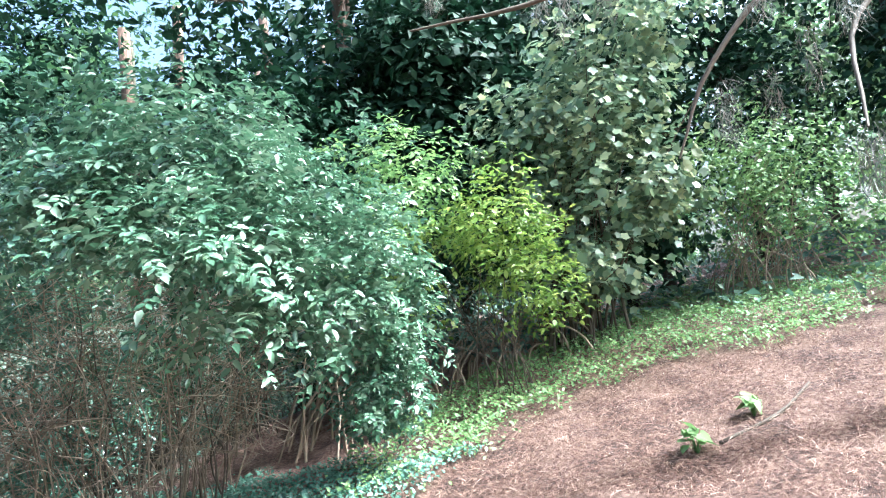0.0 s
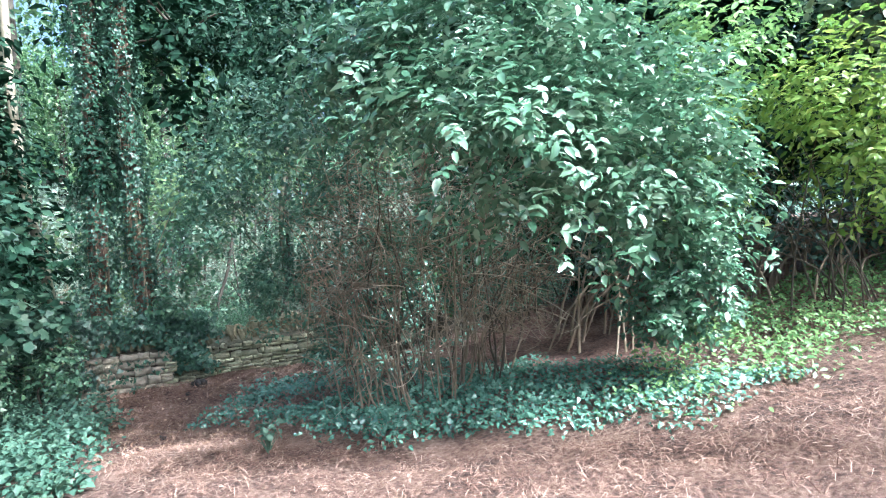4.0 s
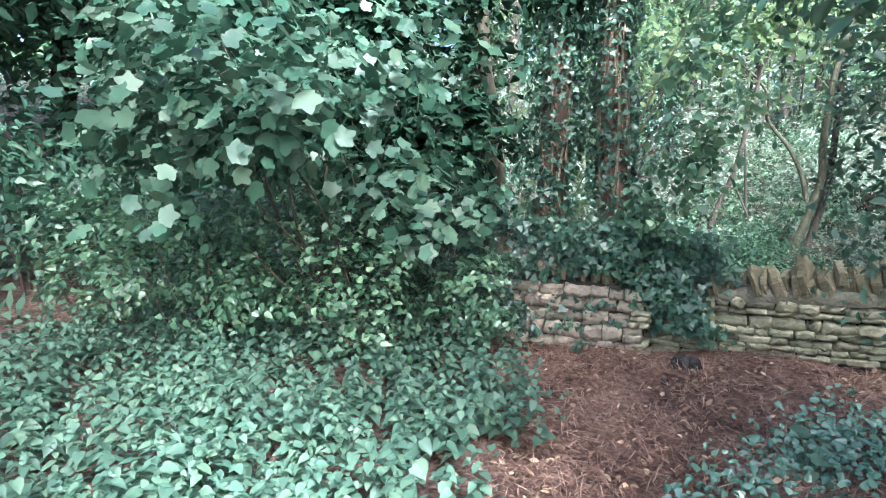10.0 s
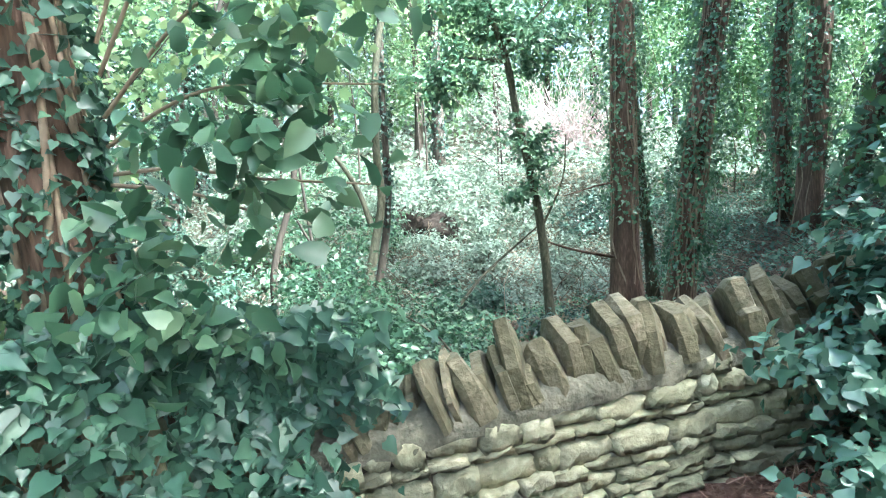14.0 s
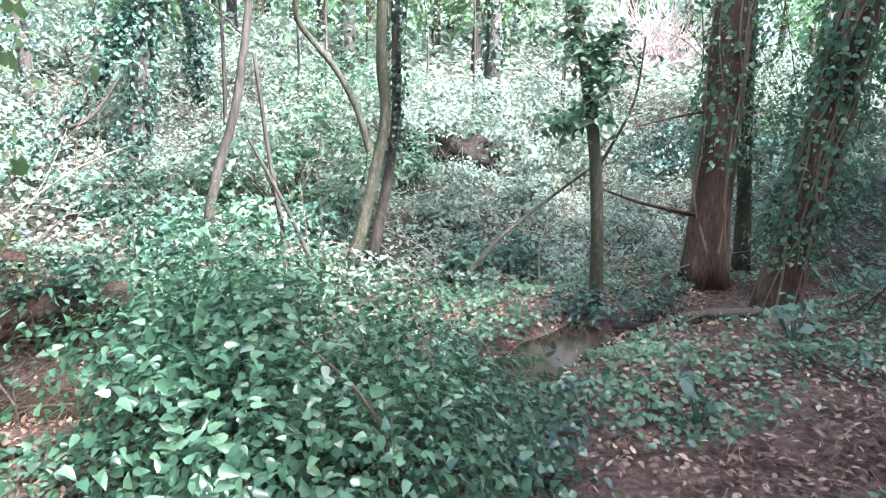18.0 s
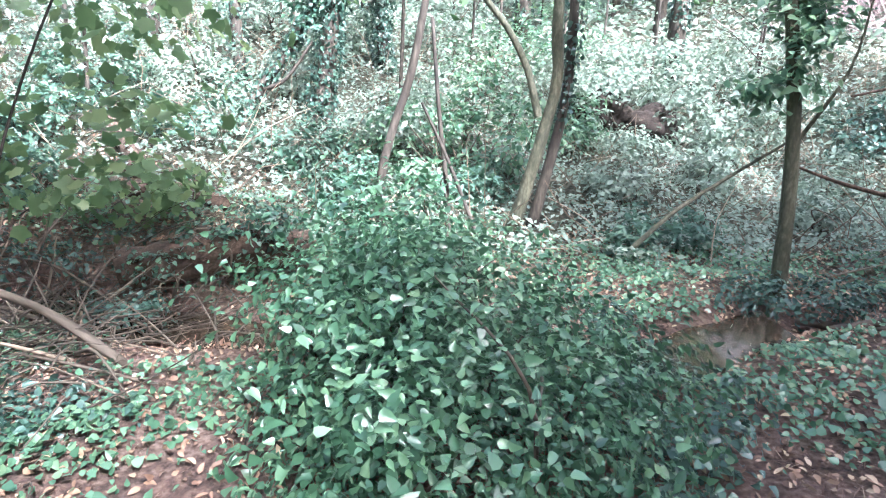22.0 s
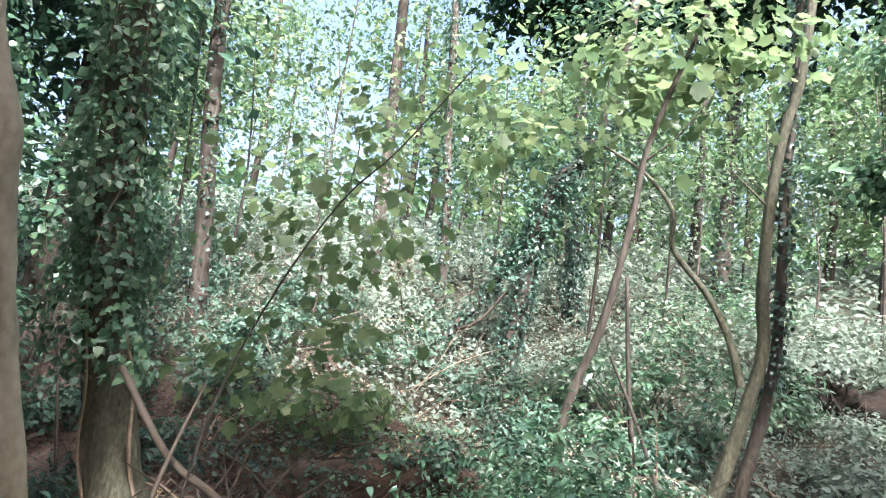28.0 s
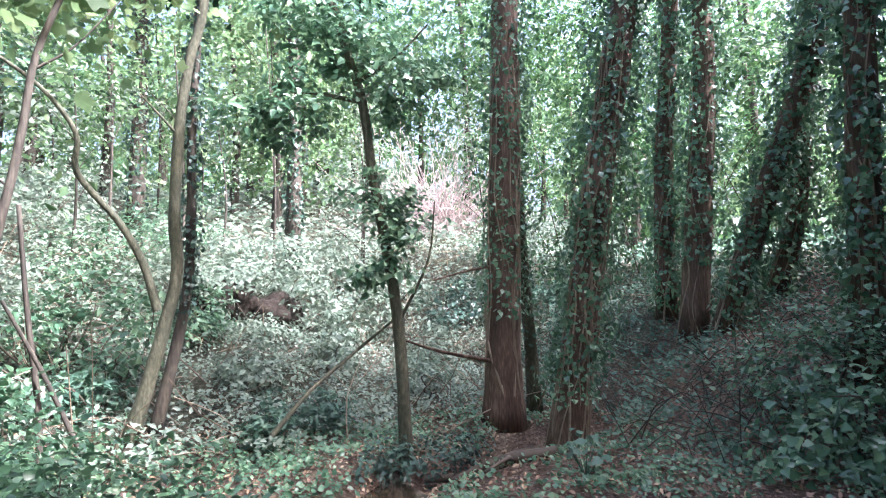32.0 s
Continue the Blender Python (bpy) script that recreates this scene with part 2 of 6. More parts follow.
def ground_material():
    """Needle litter before the wall, dark soil and leaf mould behind it, paler on the open slope."""
    m = bpy.data.materials.new("woodland_floor")
    m.use_nodes = True
    n, ln = m.node_tree.nodes, m.node_tree.links
    b = n["Principled BSDF"]
    b.inputs["Roughness"].default_value = 0.95
    co = n.new("ShaderNodeTexCoord")
    ns = []
    for s in (2.2, 24.0, 140.0):
        q = n.new("ShaderNodeTexNoise")
        q.inputs["Scale"].default_value, q.inputs["Detail"].default_value = s, 6
        ln.new(co.outputs["Object"], q.inputs["Vector"])
        ns.append(q)
    mx = n.new("ShaderNodeMix")
    mx.inputs[0].default_value = 0.55
    ln.new(ns[0].outputs[0], mx.inputs[2]), ln.new(ns[1].outputs[0], mx.inputs[3])
    ramps = []
    for cols in (((0.065, 0.035, 0.027), (0.19, 0.105, 0.077), (0.36, 0.23, 0.175)), ((0.075, 0.046, 0.035), (0.23, 0.14, 0.105), (0.44, 0.31, 0.24)), ((0.035, 0.036, 0.022), (0.09, 0.085, 0.052), (0.19, 0.175, 0.12))):
        r = n.new("ShaderNodeValToRGB")
        e = r.color_ramp.elements
        e[0].position, e[0].color, e[1].position, e[1].color = 0.36, (*cols[0], 1), 0.66, (*cols[2], 1)
        k = e.new(0.5)
        k.color = (*cols[1], 1)
        ln.new(mx.outputs[0], r.inputs[0])
        ramps.append(r)
    sep = n.new("ShaderNodeSeparateXYZ")
    ln.new(co.outputs["Object"], sep.inputs[0])
    mr = n.new("ShaderNodeMapRange")
    mr.inputs[1].default_value, mr.inputs[2].default_value = 0.1, 0.6
    wob = n.new("ShaderNodeMath")
    wob.operation = "MULTIPLY_ADD"
    wob.inputs[1].default_value = 2.0
    ln.new(ns[0].outputs[0], wob.inputs[0])
    off = n.new("ShaderNodeMath")
    off.operation = "ABSOLUTE"
    sh = n.new("ShaderNodeMath")
    sh.inputs[1].default_value = -4.0
    ln.new(sep.outputs["X"], sh.inputs[0]), ln.new(sh.outputs[0], off.inputs[0]), ln.new(off.outputs[0], wob.inputs[2])
    mx_ = n.new("ShaderNodeMapRange")
    mx_.inputs[1].default_value, mx_.inputs[2].default_value = 6.6, 9.5
    ln.new(wob.outputs[0], mx_.inputs[0])
    ln.new(sep.outputs["Y"], mr.inputs[0])
    big_ = n.new("ShaderNodeMath")
    big_.operation = "MAXIMUM"
    ln.new(mr.outputs[0], big_.inputs[0]), ln.new(mx_.outputs[0], big_.inputs[1])
    m2 = n.new("ShaderNodeMix")
    m2.data_type = "RGBA"
    ln.new(big_.outputs[0], m2.inputs[0]), ln.new(ramps[0].outputs[0], m2.inputs[6]), ln.new(ramps[1].outputs[0], m2.inputs[7])
    up = n.new("ShaderNodeMapRange")
    up.inputs[1].default_value, up.inputs[2].default_value = 5.6, 8.2
    wy = n.new("ShaderNodeMath")
    wy.operation = "MULTIPLY_ADD"
    wy.inputs[1].default_value = 2.5
    ln.new(ns[0].outputs[0], wy.inputs[0]), ln.new(sep.outputs["Y"], wy.inputs[2]), ln.new(wy.outputs[0], up.inputs[0])
    m4 = n.new("ShaderNodeMix")
    m4.data_type = "RGBA"
    ln.new(up.outputs[0], m4.inputs[0]), ln.new(m2.outputs[2], m4.inputs[6]), ln.new(ramps[2].outputs[0], m4.inputs[7])
    ln.new(m4.outputs[2], b.inputs["Base Color"])
    bu = n.new("ShaderNodeBump")
    bu.inputs["Strength"].default_value, bu.inputs["Distance"].default_value = 1.0, 0.07
    ad = n.new("ShaderNodeMath")
    ln.new(ns[1].outputs[0], ad.inputs[0]), ln.new(ns[2].outputs[0], ad.inputs[1])
    ln.new(ad.outputs[0], bu.inputs["Height"]), ln.new(bu.outputs[0], b.inputs["Normal"])
    return m


M_GROUND = ground_material()


def water_material():
    m = bpy.data.materials.new("stream_water")
    m.use_nodes = True
    n, ln = m.node_tree.nodes, m.node_tree.links
    b = n["Principled BSDF"]
    b.inputs["Base Color"].default_value = (0.05, 0.035, 0.022, 1)
    b.inputs["Roughness"].default_value = 0.08
    q = n.new("ShaderNodeTexNoise")
    q.inputs["Scale"].default_value, q.inputs["Detail"].default_value = 14, 4
    bu = n.new("ShaderNodeBump")
    bu.inputs["Strength"].default_value, bu.inputs["Distance"].default_value = 0.4, 0.01
    ln.new(q.outputs[0], bu.inputs["Height"]), ln.new(bu.outputs[0], b.inputs["Normal"])
    return m


M_WATER = water_material()


# ---- building helpers ----
def mesh_np(name, verts, faces, smooth=False):
    """A mesh from arrays of vertices and of faces with one number of corners."""
    me = bpy.data.meshes.new(name)
    verts, faces = np.asarray(verts, np.float32), np.asarray(faces, np.int32)
    k = faces.shape[1]
    me.vertices.add(len(verts)), me.loops.add(faces.size), me.polygons.add(len(faces))
    me.vertices.foreach_set("co", verts.ravel())
    me.loops.foreach_set("vertex_index", faces.ravel())
    me.polygons.foreach_set("loop_start", np.arange(0, faces.size, k, dtype=np.int32))
    if smooth:
        me.polygons.foreach_set("use_smooth", np.ones(len(faces), bool))
    me.update(calc_edges=True)
    return me


def part(name, me, mat, parent=None, label=""):
    ob = new(name, me)
    if mat and not me.materials:
        me.materials.append(mat)
    if parent:
        ob.parent = parent
        ob.matrix_parent_inverse = Matrix.Translation(-Vector(parent.location))
    return tagged(ob, label)


def thing(name, at, label, category, group="", kind=""):
    ob = new(name)
    ob.location = at
    return tagged(ob, label, category, group, kind)


def soft(v):
    return np.log1p(np.exp(-np.abs(v) * 3)) / 3 + np.maximum(v, 0)


def stream_y(x):
    x = np.asarray(x, float)
    return 4.25 + 0.1 * np.maximum(x - 1, 0) ** 1.3 + 0.12 * np.sin(x * 1.7) - 0.45 * np.exp(-((x - 2.3) / 0.7) ** 2)


def height(x, y):
    """The lie of the land."""
    x, y = np.asarray(x, float), np.asarray(y, float)
    near = -0.1 + 0.13 * soft(x - 2.2) - 0.1 * np.exp(-((y + 2.4) / 1.2) ** 2) + 0.1 * np.exp(-(y / 0.8) ** 2)
    near = np.where(near > 1.2, 1.2 + 2.5 * np.tanh((near - 1.2) / 2.5), near)
    slope = 0.33 * soft(y - 5.2 - 0.55 * x)
    far = -0.36 + 9 * np.tanh(slope / 9) + 2.5 * np.tanh(0.42 * soft(x - 7.2) / 2.5)
    far = far - 0.28 * np.exp(-((y - stream_y(x)) / 0.42) ** 2)
    w = 1 / (1 + np.exp(-np.clip((y - 0.45) * 6, -40, 40)))
    bumps = 0.018 * np.sin(x * 5.1 + 1.3 * np.sin(y * 3.3)) + 0.018 * np.sin(y * 6.3 + 1.7 * np.sin(x * 2.9)) + 0.03 * np.sin(x * 1.3 + y * 0.9)
    return near * (1 - w) + far * w + bumps * np.exp(-((np.hypot(x, y)) / 40) ** 2)


UP = np.array([0, 0, 1.0])


def unit(v):
    return v / np.maximum(np.linalg.norm(v, axis=-1, keepdims=True), 1e-9)


LEAF = {
    "flake": ([(0, 0, 0), (-0.27, 0.43, 0.08), (0, 1, -0.06), (0.27, 0.43, 0.08)], [(0, 2, 1), (0, 3, 2)]),
    "small": ([(0, 0.04, 0), (-0.36, 0.16, 0.05), (-0.33, 0.5, 0.05), (0, 0.42, -0.02), (0.36, 0.16, 0.05), (0.33, 0.5, 0.05), (0, 1, -0.1)],
              [(0, 3, 1), (1, 3, 2), (2, 3, 6), (0, 4, 3), (4, 5, 3), (5, 6, 3)]),
    "oval": ([(0, 0, 0), (-0.22, 0.27, 0.05), (-0.21, 0.64, 0.06), (0, 1, -0.10), (0.21, 0.64, 0.06), (0.22, 0.27, 0.05), (0, 0.5, 0)], [(6, k, (k + 1) % 6) for k in range(5, -1, -1)]),
    "heart": ([(0, 0.05, 0), (-0.22, 0.0, 0.03), (-0.36, 0.22, 0.06), (-0.29, 0.55, 0.05), (0, 1, -0.12), (0.29, 0.55, 0.05), (0.36, 0.22, 0.06), (0.22, 0.0, 0.03), (0, 0.42, -0.02)],
              [(8, k, (k + 1) % 8) for k in range(7, -1, -1)]),
    "pointed": ([(0, 0.02, 0), (-0.29, 0.12, 0.05), (-0.25, 0.50, 0.05), (0, 1, -0.14), (0.25, 0.50, 0.05), (0.29, 0.12, 0.05), (0, 0.42, -0.03)], [(6, k, (k + 1) % 6) for k in range(5, -1, -1)]),
    "ivy": ([(0, 0.06, 0), (-0.25, -0.06, 0.02), (-0.47, 0.12, 0.05), (-0.40, 0.38, 0.06), (-0.25, 0.56, 0.04), (0, 1, -0.10), (0.25, 0.56, 0.04), (0.40, 0.38, 0.06), (0.47, 0.12, 0.05), (0.25, -0.06, 0.02), (0, 0.36, -0.04)],
            [(10, k, (k + 1) % 10) for k in range(9, -1, -1)]),
    "blade": ([(-0.02, 0, 0), (0.02, 0, 0), (0.016, 0.55, 0.06), (-0.016, 0.55, 0.06), (0, 1, -0.05)], [(0, 1, 2), (0, 2, 3), (3, 2, 4)]),
}


def lobed(tips, sinus, base=0.34):
    """Outline of a lobed leaf: a tip with two shoulders for each lobe, and a notch between lobes."""
    ring = [(0.0, base - 0.30, 0.0)]
    for k, (a, r) in enumerate(tips):
        for da, q in ((-0.24, 0.84), (0.0, 1.0), (0.24, 0.84)):
            ring.append((r * q * math.sin(a + da), base + r * q * math.cos(a + da), 0.05 * (da == 0) - 0.05 * r * r * (da == 0)))
        if k < len(tips) - 1:
            b = (a + tips[k + 1][0]) / 2
            ring.append((sinus * math.sin(b), base + sinus * math.cos(b), 0.05))
    n = len(ring)
    return ring + [(0, base, -0.03)], [(n, k, (k + 1) % n) for k in range(n)]


LEAF["maple"] = lobed([(-2.15, 0.42), (-1.12, 0.60), (0.0, 0.66), (1.12, 0.60), (2.15, 0.42)], 0.42)


def leaves(P, N, size, shape="oval", along=None, spread=0.35, sway=0.4):
    """Vertices and triangles of one leaf at each point of P, facing N, its tip along the given way or any."""
    tv, tf = (np.array(a, float) for a in LEAF[shape])
    n = len(P)
    N = unit(N + spread * rng.normal(size=(n, 3)))
    A = rng.normal(size=(n, 3)) if along is None else along + sway * rng.normal(size=(n, 3))
    A = unit(A - N * np.sum(A * N, 1, keepdims=True))
    X = np.cross(A, N)
    s = (np.broadcast_to(size, n) * rng.uniform(0.45, 1.35, n))[:, None, None]
    curl = rng.uniform(0.2, 2.2, n)[:, None, None]
    V = P[:, None] + s * (tv[None, :, :1] * X[:, None] + tv[None, :, 1:2] * A[:, None] + curl * tv[None, :, 2:] * N[:, None])
    F = tf.astype(int)[None] + (np.arange(n) * len(tv))[:, None, None]
    return V.reshape(-1, 3), F.reshape(-1, 3)


def compound(P, D, N, length, leaflet, pairs=2, shape="oval"):
    """Compound leaves: pairs of leaflets along a stalk and one at its tip."""
    N = unit(N + 0.25 * rng.normal(size=N.shape))
    D = unit(D - 0.6 * N * np.sum(D * N, 1, keepdims=True))
    S = unit(np.cross(D, N))
    out = []
    ln = np.broadcast_to(length, len(P))[:, None] * rng.uniform(0.7, 1.25, (len(P), 1))
    for k in range(pairs):
        q = 0.35 + 0.55 * k / pairs
        for side in (-1, 1):
            out.append((P + D * ln * q - N * 0.03 * q, D * 0.55 + S * side, N))
    out.append((P + D * ln * 0.95 - N * 0.03, D, N))
    return leaves(np.concatenate([o[0] for o in out]), np.concatenate([o[2] for o in out]), leaflet, shape, along=np.concatenate([o[1] for o in out]), spread=0.22, sway=0.14)


def sprays(spots, pairs=2, shape="oval", droop=0.5):
    """Compound leaves over uneven ellipsoids, gathered on drooping shoots: centre, radii, shoots, leaflet size."""
    out = []
    for c, r, n, s in spots:
        p, d = blob(n, c, r, 0.6)
        d = unit(d + [0, 0, 0.25] + 0.25 * rng.normal(size=d.shape))
        for k in range(6):
            a = rng.normal(size=d.shape)
            q = p + d * (k - 2.5) * s * 0.75 - UP * 0.04 * k * k * s + 0.35 * s * a
            out.append(compound(q, d * 0.7 + 0.7 * a - UP * droop, UP * 0.8 + d * 0.55, s * 2.0, s, pairs, shape))
    return join(*out)


def nettles(x, y, tall, size, levels=5, shape="heart"):
    """Upright shoots with crossed pairs of leaves that shrink towards the top."""
    n = len(x)
    z = height(x, y)
    h = tall * rng.uniform(0.55, 1.15, n)
    lean = rng.normal(0, 0.16, (n, 2))
    turn = rng.uniform(0, 6.28, n)
    out = []
    for k in range(levels):
        q = 0.35 + 0.65 * (k + rng.uniform(0, 0.3, n)) / levels
        c = np.stack([x + lean[:, 0] * h * q, y + lean[:, 1] * h * q, z + h * q], -1)
        for side in (0, math.pi):
            a = turn + k * 1.57 + side
            o = np.stack([np.cos(a), np.sin(a), np.full(n, -0.25)], -1)
            out.append(leaves(c, UP + 0.35 * o * [1, 1, 0], size * (1.25 - 0.75 * k / levels), shape, along=o, spread=0.25, sway=0.15))
    return join(*out)


def join(*pieces):
    V, F, o = [], [], 0
    for v, f in pieces:
        V.append(v), F.append(f + o)
        o += len(v)
    return np.concatenate(V), np.concatenate(F)


def tube(pts, r0, r1, sides=6, wob=0.0, power=1.0, flare=0.0):
    """A tapered, slightly uneven tube of quads along a line, smoothly bent."""
    pts = np.array(pts, float)
    if len(pts) > 2:
        t = np.linspace(0, len(pts) - 1, (4 if sides > 4 else 2) * (len(pts) - 1) + 1)
        i = np.clip(t.astype(int), 0, len(pts) - 2)
        u = (t - i)[:, None]
        pad = np.vstack([2 * pts[0] - pts[1], pts, 2 * pts[-1] - pts[-2]])
        a, b, c, d = pad[i], pad[i + 1], pad[i + 2], pad[i + 3]
        pts = 0.5 * (2 * b + (c - a) * u + (2 * a - 5 * b + 4 * c - d) * u ** 2 + (3 * b - a - 3 * c + d) * u ** 3)
    if sides >= 8:
        pts = np.vstack([pts[0] * 0.999 + pts[1] * 0.001, pts, pts[-1] * 0.999 + pts[-2] * 0.001])
    n = len(pts)
    T = unit(np.gradient(pts, axis=0))
    ref = np.where(np.abs(T[:, 2:]) > 0.9, [[1.0, 0, 0]], [[0, 0, 1.0]])
    X = unit(np.cross(ref, T))
    if np.abs(T[0, 2]) > 0.5:
        X = unit(np.cross(np.tile([[0, 1.0, 0]], (n, 1)), T))
    Y = np.cross(T, X)
    s = np.linspace(0, 1, n)
    r = r0 + (r1 - r0) * s ** power
    r = r * (1 + flare * np.exp(-s * n / 2.2))
    if sides >= 8:
        r[0] = r[-1] = 0.002
    an = np.linspace(0, 2 * math.pi, sides, endpoint=False)
    R = r[:, None] * (1 + wob * rng.uniform(-1, 1, (n, sides)) + wob * np.sin(an * 3 + 1)[None] * 0.6)
    V = pts[:, None] + R[..., None] * (np.cos(an)[None, :, None] * X[:, None] + np.sin(an)[None, :, None] * Y[:, None])
    k, j = np.meshgrid(np.arange(n - 1), np.arange(sides), indexing="ij")
    jn = (j + 1) % sides
    F = np.stack([k * sides + j, k * sides + jn, (k + 1) * sides + jn, (k + 1) * sides + j], -1).reshape(-1, 4)
    return V.reshape(-1, 3), F


def blob(n, c, r, shell=0.55):
    """Points in the outer part of an uneven ellipsoid, and the way out at each."""
    d = unit(rng.normal(size=(n, 3)))
    lump = 1 + 0.22 * np.sin(d[:, 0] * 5 + c[0] * 3) + 0.2 * np.sin(d[:, 1] * 6 + c[1] * 2 + 2) + 0.18 * np.sin(d[:, 2] * 7 + c[0])
    q = (shell + (1 - shell) * rng.random(n) ** 0.6) * lump
    return np.array(c) + d * q[:, None] * np.array(r), d


def clumpy(n, c, r, clumps, tight=0.28, shell=0.5):
    """Points gathered into clumps over an uneven ellipsoid, so that gaps are left."""
    cc, cd = blob(clumps, c, r, shell)
    i = rng.integers(0, clumps, n)
    w = tight * np.mean(r) * rng.uniform(0.5, 1.3, clumps)[i][:, None]
    off = rng.normal(size=(n, 3)) * w * [1, 1, 0.55]
    return cc[i] + off, unit(cd[i] * 0.5 + off * 0.8 / np.maximum(w, 1e-6) * 0.4 + [0, 0, 0.75])


def inside(poly, x, y):
    hit = np.zeros(len(x), bool)
    for (ax, ay), (bx, by) in zip(poly, poly[1:] + poly[:1]):
        hit ^= ((ay > y) != (by > y)) & (x < (bx - ax) * (y - ay) / (by - ay + 1e-12) + ax)
    return hit


def scatter(poly, density, edge=0.0):
    """Random points over a patch of the plan, thinned into tufts."""
    xs, ys = [p[0] for p in poly], [p[1] for p in poly]
    n = int((max(xs) - min(xs)) * (max(ys) - min(ys)) * density)
    x, y = rng.uniform(min(xs), max(xs), n), rng.uniform(min(ys), max(ys), n)
    k = inside(poly, x + edge * np.sin(y * 4.7) + edge * rng.normal(size=n), y + edge * np.sin(x * 5.3) + edge * rng.normal(size=n))
    return x[k], y[k]


def tuft(x, y):
    return np.sin(x * 2.3 + 1.7 * np.sin(y * 1.9)) * np.sin(y * 2.7 + 1.3 * np.sin(x * 2.1)) * 0.5 + 0.5


# ---- ground ----
ax = np.concatenate([-np.geomspace(400, 10.2, 26), np.arange(-10, 14.01, 0.19), np.geomspace(14.4, 400, 26)])
ay = np.concatenate([-np.geomspace(400, 12.3, 26), np.arange(-12, 17.01, 0.19), np.geomspace(17.4, 400, 26)])
gx, gy = np.meshgrid(ax, ay)
gz = height(gx, gy)
ni, nj = gx.shape
ii, jj = np.meshgrid(np.arange(ni - 1), np.arange(nj - 1), indexing="ij")
gf = np.stack([ii * nj + jj, ii * nj + jj + 1, (ii + 1) * nj + jj + 1, (ii + 1) * nj + jj], -1).reshape(-1, 4)
ground = part("ground", mesh_np("ground", np.stack([gx, gy, gz], -1).reshape(-1, 3), gf, True), M_GROUND)
tagged(ground, "woodland floor of orange pine needles and dark leaf mould", "ground", kind="structure")

# stream behind the wall
sx = np.linspace(-2.6, 3.5, 80)
sw = np.stack([np.stack([sx, stream_y(sx) + d, np.full_like(sx, 0)], -1) for d in (-0.36, 0.36)], 1)
sw[..., 2] = (height(sx, stream_y(sx)) + 0.13)[:, None]
k = np.arange(79)
stream = part("water", mesh_np("water", sw.reshape(-1, 3), np.stack([2 * k, 2 * k + 2, 2 * k + 3, 2 * k + 1], -1)), M_WATER)
tagged(stream, "shallow brown stream in a muddy bed", "stream", kind="structure")

# ---- ground cover ----
IVY_PATCH = [(-0.15, -2.4), (0.2, -1.6), (0.65, -1.15), (1.47, -0.9), (2.2, -0.8), (2.5, -0.1), (12, -0.1), (14, -8), (9.3, -8.6), (8.7, -8), (8.3, -7),
             (7.7, -6.3), (6.2, -5.9), (4.9, -6.06), (3.5, -5.9), (3.1, -5.4), (2.5, -4.7), (1.6, -4.6), (1.4, -4.2), (1.1, -3.1), (0.4, -2.7)]
NETTLE_PATCH = [(-0.65, -4.5), (-0.85, -3.86), (-0.95, -2.8), (-1.05, -1.85), (-1.4, -0.86), (-2.1, -0.4), (-7, -0.3), (-7, -6), (-3, -7.2), (-1.4, -5.6)]


def cover(name, label, category, poly, density, mat, size, tall, shape, edge=0.12, tufted=0.6, keep=None):
    x, y = scatter(poly, density, edge)
    k = rng.random(len(x)) > tufted * tuft(x, y)
    if keep is not None:
        k &= keep(x, y)
    x, y = x[k], y[k]
    z = height(x, y) + tall * (0.35 + 0.65 * tuft(x * 1.7 + 3, y * 1.7)) * rng.random(len(x)) ** 0.7 + 0.01
    v, f = leaves(np.stack([x, y, z], -1), np.tile(UP, (len(x), 1)) + [0, -0.35, 0], size, shape, spread=0.45)
    ob = part(name, mesh_np(name, v, f, True), mat)
    return tagged(ob, label, category, kind="stuff")


cover("ground_ivy", "low carpet of dark ivy and periwinkle leaves on needle litter", "ground cover", [p for p in IVY_PATCH if p[0] < 5] + [(5, -0.1)], 1500, M_GLOSS, 0.054, 0.17, "pointed",
      keep=lambda x, y: x < 5, tufted=0.4)
cover("verge_plants", "bright green low weeds along the needle path", "ground cover", [(3.3, -5.6), (4.9, -6.06), (6.2, -5.9), (7.7, -6.3), (8.3, -7), (8.7, -8), (9.3, -8.6), (14, -9), (16, -5), (12, -3), (6, -3.4)], 700,
      M_VERGE, 0.062, 0.28, "flake", edge=0.15, tufted=0.4)
cover("nettle_understorey", "low creeping leaves under the nettles", "ground cover", NETTLE_PATCH, 500, M_NETTLE, 0.05, 0.16, "small", edge=0.15, tufted=0.6, keep=lambda x, y: x > -5.5)
nx, ny = scatter(NETTLE_PATCH, 105, 0.14)
nk = (nx > -5.5) & (rng.random(len(nx)) > 0.55 * tuft(nx, ny))
nx, ny = nx[nk], ny[nk]
tagged(part("nettle_patch", mesh_np("nettle_patch", *nettles(nx, ny, 0.26 + 0.32 * tuft(nx * 1.7 + 3, ny * 1.7), 0.072, 6), True), M_NETTLE), "dense patch of nettles with paired toothed leaves", "ground cover", kind="stuff")
cover("stream_bank_ivy", "dark ivy leaves over the soil behind the wall", "ground cover", [(-4, 0.6), (6.2, 0.6), (7, 6.4), (-4, 6.4)], 950, M_YOUNG, 0.05, 0.10, "small", edge=0.1, tufted=1.05,
      keep=lambda x, y: (np.abs(y - stream_y(x)) > 0.42) & ~((x > 2.2) & (x < 4.6) & (y > 1.75) & (y < 2.35)) & ~((x < -0.3) & (x > -1.6) & (y > 3.2) & (y < 4.6)))
